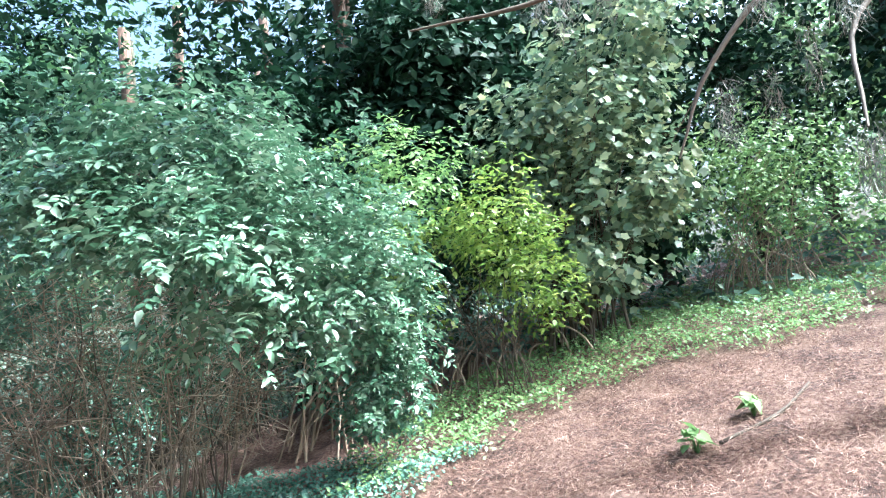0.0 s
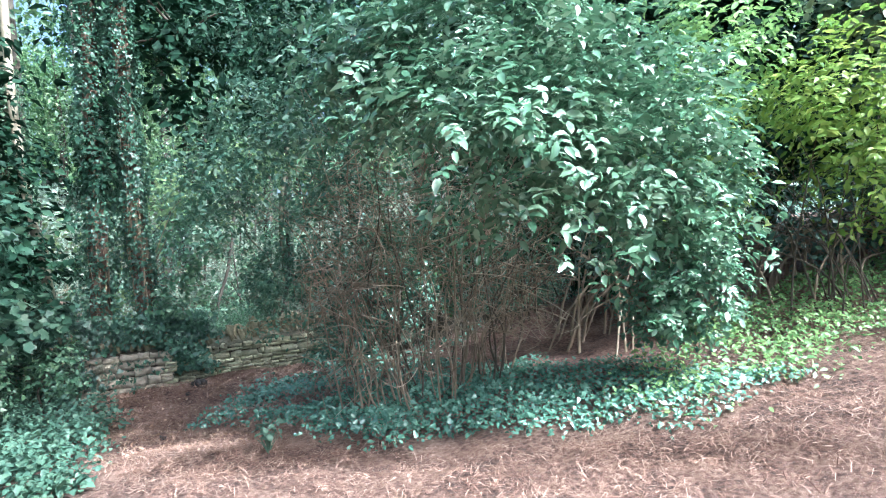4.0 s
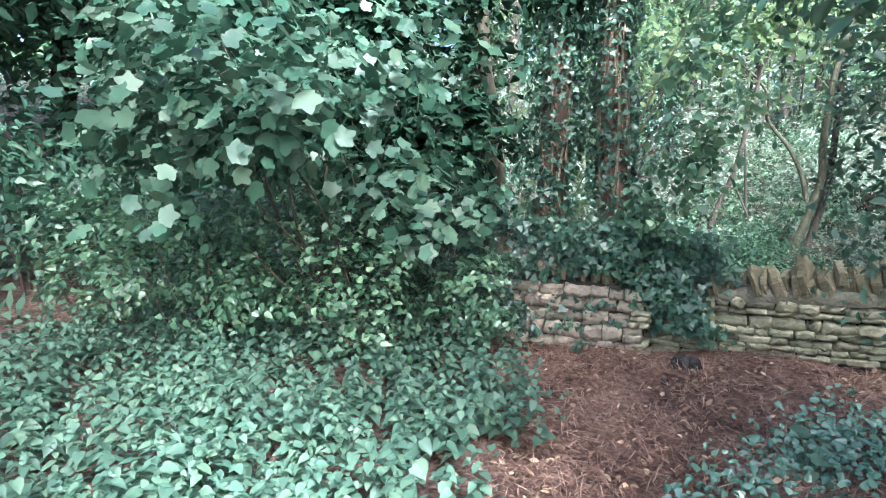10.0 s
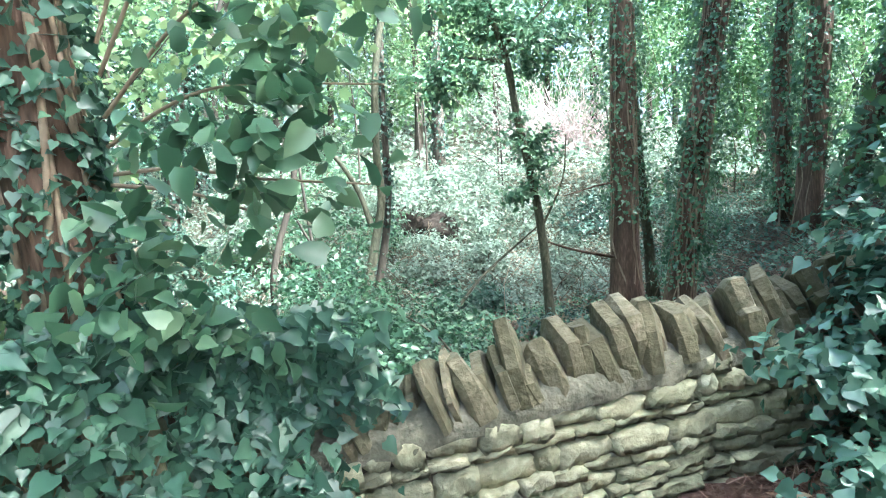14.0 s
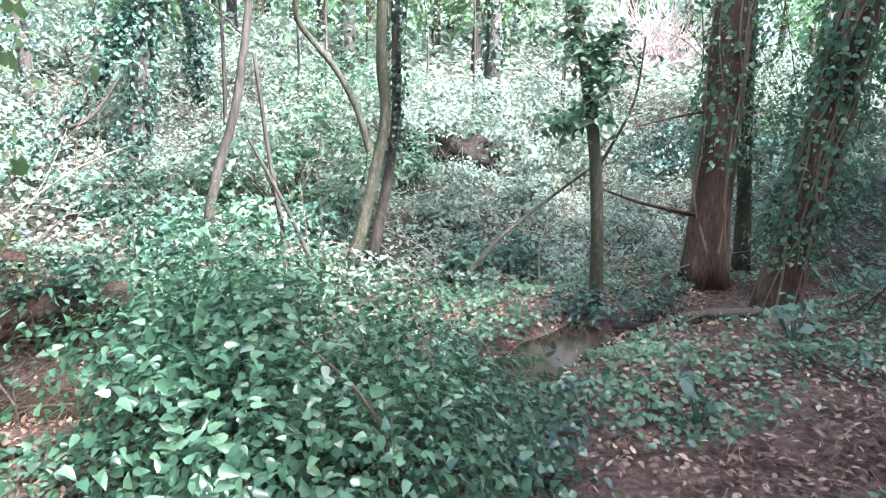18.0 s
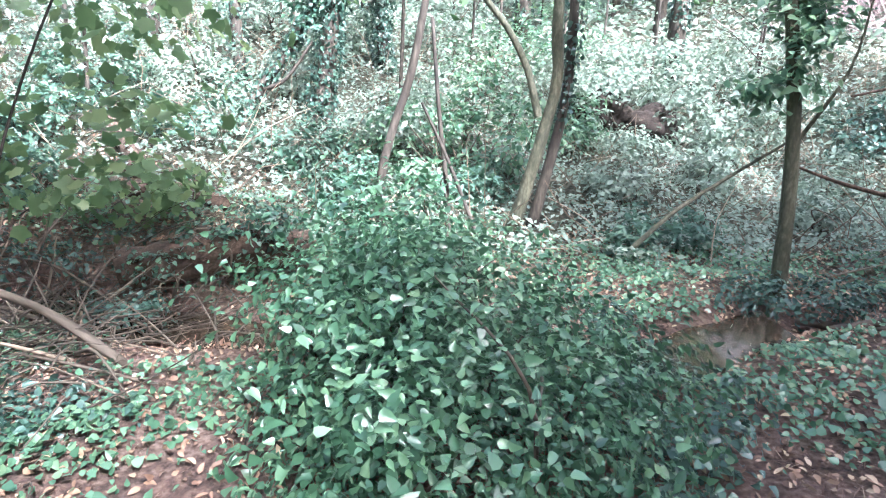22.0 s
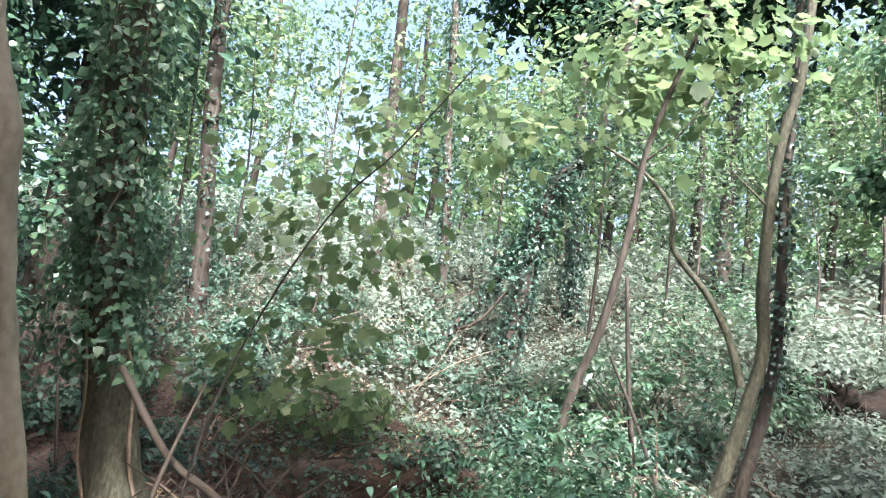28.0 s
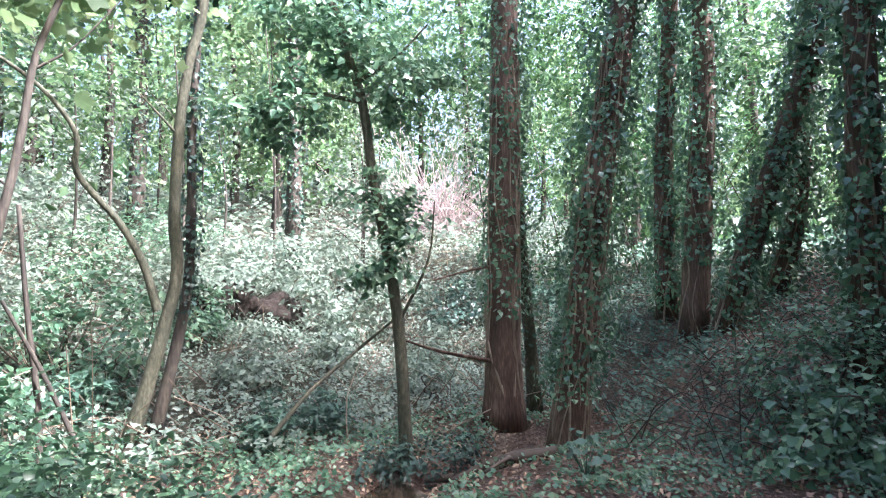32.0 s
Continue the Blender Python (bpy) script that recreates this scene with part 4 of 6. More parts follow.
# ---- bushes and hedges ----
def bush(name, label, base, stems, reach, spots, mat, shape="oval", stem_mat=None, stem_r=0.02, category="bush"):
    """Stems that spring from the base towards the leafy spots, and the leaves."""
    b = Vector((base[0], base[1], float(height(base[0], base[1]))))
    t = thing(name, b, label, category)
    out = []
    for i in range(stems):
        c, r, *_ = spots[i % len(spots)]
        p0 = np.array(b) + rng.normal(0, 1, 3) * [reach, reach, 0]
        p0[2] = float(height(p0[0], p0[1])) - 0.03
        p3 = np.array(c) + rng.normal(0, 0.45, 3) * np.array(r)
        mid = p0 * 0.5 + p3 * 0.5 + rng.normal(0, 0.12, 3) + [0, 0, 0.25 * np.linalg.norm(p3 - p0) * 0.5]
        q1 = p0 * 0.72 + mid * 0.28 + [0, 0, 0.25]
        out.append(tube([p0, q1, mid, p3], stem_r * rng.uniform(0.6, 1.3), 0.004, 5))
    for w in out:
        part("stem", mesh_np("stem", *w, True), stem_mat or M_TWIG_DARK, t)
    tagged(part("leaf", crown_mesh("leaf", spots, shape), mat, t), kind="stuff")
    return t


# the big bush by the path: brown stems below, leaves above
big = thing("big_bush", (2.8, -3.2, float(height(2.8, -3.2))), "large arching bush, bare brown stems below and glossy green leaves above", "bush")
out = []
for i in range(64):
    a = rng.uniform(0, 6.28)
    p0 = np.array([2.6 + 1.15 * math.cos(a) * rng.random() ** 0.5, -3.1 + 0.75 * math.sin(a) * rng.random() ** 0.5, 0])
    p0[2] = height(p0[0], p0[1]) - 0.03
    d = np.array([math.cos(a), math.sin(a), 0])
    L = rng.uniform(0.3, 1.0)
    h1 = rng.uniform(1.5, 3.1)
    p1 = p0 + d * L * 0.12 + [0, 0, h1 * 0.25] + rng.normal(0, 0.09, 3)
    p2 = p0 + d * L * 0.28 + [0, 0, h1 * 0.5] + rng.normal(0, 0.12, 3)
    p3 = p0 + d * L * 0.6 + [0, 0, h1 * 0.8] + rng.normal(0, 0.14, 3)
    p4 = p0 + d * L * 1.1 + [0, 0, h1 * 0.95] + rng.normal(0, 0.14, 3)
    out.append(tube([p0, p1, p2, p3, p4], rng.uniform(0.006, 0.015), 0.004, 5))
for i, w in enumerate(out):
    part("stem", mesh_np("stem", *w, True), M_TWIG if i % 4 else M_TWIG_DARK, big)
out = []
for i in range(940):
    a = rng.uniform(0, 6.28)
    q = rng.random() ** 0.5
    c = np.array([2.75 + 1.35 * q * math.cos(a), -3.4 + 1.15 * q * math.sin(a), 0.0])
    c[2] = height(c[0], c[1]) + rng.uniform(0.5, 2.9)
    if i % 4 == 0:
        c = np.array([1.65, -2.9, 1.45]) + rng.normal(0, 1, 3) * [0.42, 0.4, 0.5]
    d = unit(rng.normal(size=3) * [1, 1, 0.6])
    L = rng.uniform(0.3, 0.8)
    bend = rng.normal(0, 0.3, 3) * L
    c[0] = max(c[0], 1.12 + max(0.0, -(d * L + bend)[0]), 1.12 + max(0.0, -(d * L * 0.5 + bend * 1.3)[0]))
    out.append(tube([c, c + d * L * 0.35 + bend, c + d * L * 0.7 + bend * 1.3 + [0, 0, -0.04], c + d * L + bend * 0.4 + [0, 0, -0.12]], rng.uniform(0.003, 0.007), 0.002, 4))
for w in out[:290]:
    part("dead_branch", mesh_np("dead_branch", *w, True), M_TWIG, big)
tagged(part("twig_tangle", mesh_np("twig_tangle", *join(*out[290:]), True), M_TWIG, big, "tangle of dry tan twigs"), kind="stuff")
part("leaf", mesh_np("leaf", *sprays([((2.5, -5.9, 2.55), (1.1, 0.4, 0.5), 90, 0.10), ((3.6, -5.6, 2.3), (0.9, 0.5, 0.8), 110, 0.10), ((1.9, -4.7, 3.2), (0.6, 0.5, 0.4), 50, 0.10), ((2.8, -4.8, 3.5), (1.5, 0.9, 0.65), 150, 0.105),
                                      ((4.1, -4.6, 3.3), (0.9, 0.9, 0.9), 100, 0.10), ((4.6, -5.2, 2.1), (0.45, 0.6, 0.8), 80, 0.09), ((2.9, -3.8, 4.4), (1.3, 0.9, 0.55), 80, 0.11), ((2.5, -5.7, 2.0), (0.6, 0.3, 0.16), 16, 0.10), ((4.3, -5.3, 1.2), (0.4, 0.4, 0.5), 50, 0.08)], droop=0.75), True), M_BUSH, big, "glossy compound green leaves")
part("low_leaf", crown_mesh("low_leaf", [((4.35, -4.9, 1.0), (0.5, 0.55, 0.6), 1500, 0.08, 60), ((1.5, -2.5, 2.0), (0.5, 0.8, 0.9), 2600, 0.06, 90), ((1.0, -2.3, 1.25), (0.42, 0.5, 0.5), 1200, 0.055, 60), ((0.8, -1.95, 1.6), (0.38, 0.4, 0.6), 1100, 0.055, 60), ((1.8, -2.2, 3.2), (0.7, 0.8, 0.8), 2600, 0.065, 80), ((1.15, -3.4, 2.7), (0.5, 0.6, 0.6), 1300, 0.065, 50),
                                         ((2.6, -2.2, 2.2), (0.8, 0.6, 0.9), 2000, 0.065, 60), ((0.45, -3.5, 2.5), (0.45, 0.5, 0.5), 900, 0.065, 40), ((0.25, -3.6, 1.95), (0.28, 0.3, 0.2), 260, 0.065, 16), ((0.75, -3.0, 3.2), (0.5, 0.5, 0.5), 900, 0.065, 40), ((0.4, -2.1, 2.6), (0.4, 0.5, 0.6), 1200, 0.065, 50), ((1.4, -2.4, 4.2), (0.9, 0.8, 0.6), 1500, 0.07, 50), ((3.6, -2.6, 1.6), (0.9, 0.5, 0.9), 1500, 0.07, 50), ((1.75, -2.2, 0.75), (0.45, 0.3, 0.5), 900, 0.06, 50)], "oval", 0.6), M_MAPLE, big, "small dull green leaves on the shaded side")
part("dead_snag", mesh_np("dead_snag", *join(*[tube([(1.5, -2.38, 0.0), (1.45, -2.45, 0.22), (1.33, -2.5, 0.4), (1.1, -2.55, 0.5)], 0.014, 0.005, 5), tube([(1.47, -2.42, 0.18), (1.6, -2.6, 0.28), (1.55, -2.75, 0.12)], 0.011, 0.004, 5),
                                              tube([(1.45, -2.45, 0.25), (1.3, -2.6, 0.2), (1.25, -2.7, 0.05)], 0.010, 0.004, 5), tube([(1.4, -2.48, 0.3), (1.38, -2.7, 0.3), (1.45, -2.85, 0.2)], 0.009, 0.004, 5)]), True), M_TWIG, big, "pale broken snag")

yb = bush("yellow_bush", "bush of sunlit yellow-green leaves on thin stems", (7.1, -4.6), 16, 0.3, [((6.9, -5.0, 2.7), (0.7, 0.75, 0.7), 500, 0.10, 40), ((6.0, -4.0, 2.6), (0.9, 0.6, 1.0), 900, 0.10, 40)], M_YELLOW, stem_r=0.012)
part("spray", mesh_np("spray", *sprays([((6.9, -5.1, 3.0), (0.8, 0.85, 0.7), 95, 0.105), ((7.3, -5.4, 2.1), (0.75, 0.75, 0.6), 60, 0.105)], 1), True), M_YELLOW, yb, "yellow-green leaflets at the shoot ends")
part("spray", mesh_np("spray", *sprays([((6.0, -4.3, 3.9), (0.9, 0.7, 0.8), 95, 0.10), ((5.6, -4.2, 2.9), (0.7, 0.5, 0.6), 50, 0.10)], 1), True), M_VERGE, yb, "fresh green leaflets")
bush("drooping_sycamore", "broad-leaved sycamore with drooping pale sunlit branches", (9.9, -4.3), 34, 0.4,
     [((10.0, -5.3, 5.2), (1.5, 1.3, 1.1), 1900, 0.15, 70), ((10.2, -5.7, 3.7), (1.4, 1.3, 1.0), 1800, 0.15, 60), ((9.6, -5.1, 2.4), (1.2, 1.0, 0.8), 1200, 0.15, 44), ((10.6, -6.4, 6.6), (1.3, 1.2, 0.9), 1100, 0.15, 36), ((8.9, -4.4, 4.6), (1.0, 0.8, 1.2), 1000, 0.15, 30)], M_AUTUMN, "maple", stem_r=0.03, category="tree")
bush("rounded_bush", "large rounded light-green bush with grey bare lower twigs", (12.9, -6.6), 60, 0.5,
     [((13.0, -7.0, 3.9), (1.4, 1.5, 0.8), 3000, 0.11, 90), ((12.9, -6.9, 3.0), (1.7, 1.9, 0.9), 2200, 0.10, 80), ((13.2, -8.0, 2.5), (1.2, 1.3, 0.8), 1200, 0.10, 50)], M_VERGE, stem_mat=M_TWIG, stem_r=0.016)
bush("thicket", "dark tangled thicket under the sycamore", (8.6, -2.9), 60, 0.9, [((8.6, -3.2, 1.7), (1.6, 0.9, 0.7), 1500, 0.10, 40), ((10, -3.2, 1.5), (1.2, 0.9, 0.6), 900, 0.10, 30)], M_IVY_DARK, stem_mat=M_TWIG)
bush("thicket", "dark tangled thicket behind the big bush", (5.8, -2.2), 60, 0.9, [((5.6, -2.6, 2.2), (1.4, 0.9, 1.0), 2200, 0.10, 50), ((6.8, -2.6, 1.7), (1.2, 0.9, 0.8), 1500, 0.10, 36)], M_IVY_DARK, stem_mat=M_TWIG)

# left of the path: sycamore shrub and the ivy hedge on the wall
bush("sycamore_shrub", "sycamore shrub with layered lobed green leaves", (-2.9, -0.9), 16, 0.2,
     [((-2.7, -2.1, 1.8), (0.7, 0.5, 0.42), 620, 0.125, 60), ((-2.3, -1.1, 1.15), (0.6, 0.4, 0.42), 520, 0.12, 54), ((-3.5, -2.0, 1.7), (0.7, 0.7, 0.55), 620, 0.125, 46), ((-2.8, -1.0, 2.3), (0.8, 0.6, 0.5), 520, 0.12, 46), ((-1.75, -0.8, 1.15), (0.35, 0.25, 0.3), 170, 0.11, 16), ((-3.9, -1.4, 2.6), (0.9, 0.7, 0.6), 600, 0.125, 46)], M_MAPLE, "maple", stem_r=0.016)


def hedge(name, label, spots, mat, shape="ivy", spread=0.4, stems=0, boughs=0):
    c = spots[0][0]
    b = np.array([c[0], c[1], float(height(c[0], c[1]))])
    t = thing(name, b, label, "ivy" if "ivy" in name else "bush")
    out = []
    for i in range(stems):
        q, r, *_ = spots[i % len(spots)]
        p0 = np.array([q[0], q[1], 0]) * 0.7 + b * [0.3, 0.3, 0] + rng.normal(0, 0.3, 3) * [r[0], r[1], 0]
        p0[2] = float(height(p0[0], p0[1])) - 0.04
        p2 = np.array(q) + rng.normal(0, 0.5, 3) * np.array(r)
        out.append(tube([p0, (p0 + p2) / 2 + rng.normal(0, 0.12, 3), p2], rng.uniform(0.008, 0.02), 0.004, 5))
    for w in out:
        part("stem", mesh_np("stem", *w, True), M_TWIG_DARK, t)
    for q, r, *_ in spots * (boughs > 0):
        for i in range(boughs):
            d = rng.normal(size=3) * np.array(r) * [0.7, 0.7, 0.35]
            part("bough", mesh_np("bough", *tube([q, np.array(q) + d * 0.5 + rng.normal(0, 0.1, 3), np.array(q) + d], 0.03, 0.006, 5), True), M_TWIG_DARK, t)
    tagged(part("leaf", crown_mesh("leaf", spots, shape, spread), mat, t), kind="stuff")
    return t


def curtain(n, x0, x1, z0, z1, y, deep, size, droop=1.0):
    """Leaves that hang in a sheet before the wall."""
    x, u = rng.uniform(x0, x1, n), rng.random(n)
    x = x + 0.09 * np.sin(u * 11 + x0) + 0.07 * rng.normal(size=n)
    w = 0.5 + 0.5 * np.sin(x * 6.1) * np.sin(x * 2.7 + 1)
    z = z0 + 0.25 * (1 - w) * (z1 - z0) + u * (z1 - z0) * (1 - 0.25 * (1 - w))
    yy = y - deep * (0.35 + 0.65 * rng.random(n)) * (0.6 + 0.4 * np.sin(z * 7 + x * 5))
    return leaves(np.stack([x, yy, z], -1), np.tile([0.1, -0.8, 0.7], (n, 1)), size * rng.uniform(0.6, 1.3, n), "ivy", along=np.tile([0, -0.3, -0.7], (n, 1)) + 0.5 * rng.normal(size=(n, 3)), spread=0.55)


def curtain_thing(label, base, sheets, mat):
    t = thing("ivy_curtain", base, label, "ivy")
    tagged(part("leaf", mesh_np("leaf", *join(*[curtain(*s) for s in sheets]), True), mat, t), kind="stuff")
    return t


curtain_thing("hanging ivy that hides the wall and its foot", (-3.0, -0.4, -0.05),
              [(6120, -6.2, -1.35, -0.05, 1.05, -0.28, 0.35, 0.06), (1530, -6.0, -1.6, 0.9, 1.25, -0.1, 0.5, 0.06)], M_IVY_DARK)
curtain_thing("column of ivy that spills over the coping to the ground", (-0.2, -0.1, 0.0), [(1292, -0.52, 0.08, 0.0, 0.95, -0.02, 0.26, 0.06), (561, -0.7, 0.16, 0.5, 1.0, 0.1, 0.3, 0.06)], M_IVY)
curtain_thing("ivy that drapes over the pale stretch of wall", (-1.0, -0.2, 0.5), [(952, -1.5, -0.45, 0.50, 1.05, -0.14, 0.22, 0.06), (102, -1.3, -0.6, 0.05, 0.4, -0.22, 0.05, 0.06)], M_IVY)
hedge("ivy_bush", "dark ivy bush that climbs over the end of the wall", [((2.45, -0.35, 0.7), (0.5, 0.3, 0.6), 2900, 0.062, 60), ((3.0, -0.55, 1.0), (0.6, 0.4, 0.7), 2340, 0.062, 50), ((2.2, -0.5, 0.15), (0.5, 0.35, 0.22), 900, 0.066, 24)], M_GLOSS, stems=24)
hedge("evergreen_bush", "evergreen bush over the wall with pale bare twigs", [((3.0, -0.4, 1.35), (0.6, 0.3, 0.8), 2000, 0.07, 50), ((3.9, -0.35, 1.7), (0.8, 0.35, 1.0), 2000, 0.07, 50)], M_CROWN, "small", stems=26)
hedge("ivy_mound", "broad mound of glossy ivy below the wall", [((0.85, 2.2, -0.1), (0.82, 0.85, 0.62), 10500, 0.05, 300), ((0.5, 2.85, 0.25), (0.68, 0.75, 0.5), 6400, 0.05, 190), ((1.16, 2.72, 0.0), (0.7, 0.8, 0.45), 4200, 0.048, 120), ((0.46, 3.52, 0.35), (0.7, 0.5, 0.45), 3600, 0.048, 110)], M_MOUND, "pointed", stems=40, spread=0.5)
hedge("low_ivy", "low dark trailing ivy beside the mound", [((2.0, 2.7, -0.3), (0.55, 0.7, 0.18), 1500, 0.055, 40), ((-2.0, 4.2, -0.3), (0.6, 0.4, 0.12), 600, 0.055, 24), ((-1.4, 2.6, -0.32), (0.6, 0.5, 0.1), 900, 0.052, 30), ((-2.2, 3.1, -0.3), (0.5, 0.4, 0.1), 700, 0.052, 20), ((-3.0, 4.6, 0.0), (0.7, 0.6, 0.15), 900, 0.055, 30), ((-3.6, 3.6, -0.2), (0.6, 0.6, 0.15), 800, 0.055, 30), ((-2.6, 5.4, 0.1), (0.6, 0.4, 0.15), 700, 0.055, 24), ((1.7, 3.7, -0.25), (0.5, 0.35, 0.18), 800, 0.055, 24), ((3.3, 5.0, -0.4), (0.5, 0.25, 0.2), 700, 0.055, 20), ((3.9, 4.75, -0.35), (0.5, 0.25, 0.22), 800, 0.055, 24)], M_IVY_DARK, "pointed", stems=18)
spray = hedge("ivy_spray", "loose ivy sprays that hang in front of the wall", [((-0.1, -0.3, 1.55), (0.34, 0.12, 0.3), 190, 0.08, 22), ((-0.05, -0.36, 1.5), (0.18, 0.1, 0.2), 60, 0.08, 10), ((0.0, -0.3, 2.4), (0.45, 0.16, 0.6), 420, 0.08, 36), ((-0.38, -0.15, 1.2), (0.22, 0.1, 0.35), 180, 0.08, 20)], M_YOUNG, "heart", spread=0.7)
for tip in ((0.22, -0.36, 1.62), (0.1, -0.3, 1.9), (0.16, -0.34, 1.35), (0.1, -0.3, 2.6), (-0.1, -0.3, 1.25), (0.2, -0.3, 2.3)):
    part("branch", mesh_np("branch", *tube([(-0.58, 0.30, 1.0 + 0.35 * tip[2]), (-0.35, 0.08, 0.45 + 0.75 * tip[2]), (-0.15, -0.15, tip[2] + 0.05), tip], 0.008, 0.003, 5), True), M_VINE, spray, "thin pale ivy stem")
hedge("ivy_thicket", "thick ivy and elder growth between the trunks", [((-4.7, 3.0, 0.7), (0.8, 0.5, 0.7), 1300, 0.075, 40), ((-5.6, 2.0, 1.6), (0.9, 0.6, 1.1), 1600, 0.08, 50), ((-4.9, 4.2, 2.2), (0.9, 0.7, 0.9), 1200, 0.08, 40), ((-3.5, 1.5, 0.3), (0.5, 0.35, 0.5), 900, 0.07, 30)], M_YOUNG, "small", stems=14)
hedge("log_ivy", "trailing ivy over the rotten log", [((-1.2, 4.72, 0.12), (0.5, 0.12, 0.14), 420, 0.05, 26), ((-1.7, 4.55, -0.02), (0.35, 0.1, 0.12), 260, 0.05, 18), ((-0.75, 4.75, 0.3), (0.3, 0.2, 0.2), 420, 0.05, 20)], M_IVY, "small", stems=4)
hedge("ivy_clump", "ivy spilling down behind the coping beside the trunk", [((-0.6, 0.78, 0.5), (0.26, 0.24, 0.3), 700, 0.06, 22), ((-1.05, 1.0, 0.1), (0.3, 0.3, 0.3), 500, 0.06, 18)], M_IVY, stems=12)
hedge("bramble_mound", "pale bramble and ivy mound on the slope", [((1.16, 7.82, 0.9), (0.9, 0.7, 0.7), 1500, 0.09, 40), ((0.26, 7.62, 0.9), (0.7, 0.6, 0.5), 900, 0.09, 26)], M_YOUNG, "pointed", stems=26)
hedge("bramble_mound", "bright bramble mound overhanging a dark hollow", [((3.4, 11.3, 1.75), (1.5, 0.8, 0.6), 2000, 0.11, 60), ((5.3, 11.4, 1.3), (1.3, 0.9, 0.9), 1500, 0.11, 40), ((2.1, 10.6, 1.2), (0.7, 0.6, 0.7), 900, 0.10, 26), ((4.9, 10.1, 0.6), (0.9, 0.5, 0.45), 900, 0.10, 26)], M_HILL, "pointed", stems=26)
# Dark lumps stand in for the shaded hollow under the brambles.
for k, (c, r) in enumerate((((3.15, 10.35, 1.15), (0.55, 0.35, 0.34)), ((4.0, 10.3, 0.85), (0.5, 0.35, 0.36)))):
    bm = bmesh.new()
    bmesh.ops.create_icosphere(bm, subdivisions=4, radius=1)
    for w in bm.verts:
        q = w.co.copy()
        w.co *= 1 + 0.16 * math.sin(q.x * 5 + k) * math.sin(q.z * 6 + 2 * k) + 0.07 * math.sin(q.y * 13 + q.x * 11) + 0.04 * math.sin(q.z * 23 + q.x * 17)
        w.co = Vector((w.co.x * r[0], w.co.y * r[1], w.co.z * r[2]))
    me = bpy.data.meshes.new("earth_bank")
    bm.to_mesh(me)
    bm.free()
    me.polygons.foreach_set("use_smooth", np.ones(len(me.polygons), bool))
    soil = part("earth_bank", me, M_HOLLOW)
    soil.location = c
    tagged(soil, "earth lump darkened to stand in for the shaded hollow", "earth bank")
hedge("bramble_fringe", "pale brambles that hang over the dark hollow lumps", [((3.4, 10.2, 1.55), (0.9, 0.35, 0.22), 700, 0.09, 30), ((4.5, 10.1, 1.2), (0.5, 0.3, 0.3), 420, 0.09, 20), ((3.6, 9.75, 0.6), (1.0, 0.35, 0.28), 1100, 0.085, 40), ((2.75, 9.95, 1.2), (0.4, 0.3, 0.4), 420, 0.085, 24)], M_HILL, "pointed", stems=10)
hedge("ivy_hummock", "dark blue-green ivy hummock on the open slope", [((8.1, 10.4, 0.75), (0.75, 0.6, 0.65), 1500, 0.09, 40)], M_IVY_DARK, "pointed", stems=8)
hedge("bank_thicket", "leafy thicket behind the ivy trunks", [((12.4, 8.2, 2.6), (1.8, 1.4, 1.9), 2600, 0.13, 80), ((13.2, 4.6, 3.2), (1.6, 1.6, 2.2), 2600, 0.13, 80), ((10.8, 9.6, 2.0), (1.3, 1.0, 1.3), 1700, 0.12, 60), ((12.6, 6.2, 5.8), (2.0, 2.2, 1.4), 2000, 0.15, 60), ((11.4, 3.0, 2.2), (1.2, 1.0, 1.5), 1700, 0.12, 60), ((14.5, 6.5, 5.4), (2.0, 2.2, 2.2), 2400, 0.17, 70), ((13.0, 9.8, 5.0), (2.0, 1.6, 2.0), 2000, 0.17, 60), ((10.9, 8.8, 4.6), (1.3, 1.0, 1.8), 1800, 0.14, 60), ((10.2, 10.2, 7.0), (1.8, 1.2, 1.3), 1500, 0.17, 50), ((12.5, 9.2, 7.4), (1.8, 1.6, 1.6), 1500, 0.18, 50)], M_CROWN, "flake", stems=30)
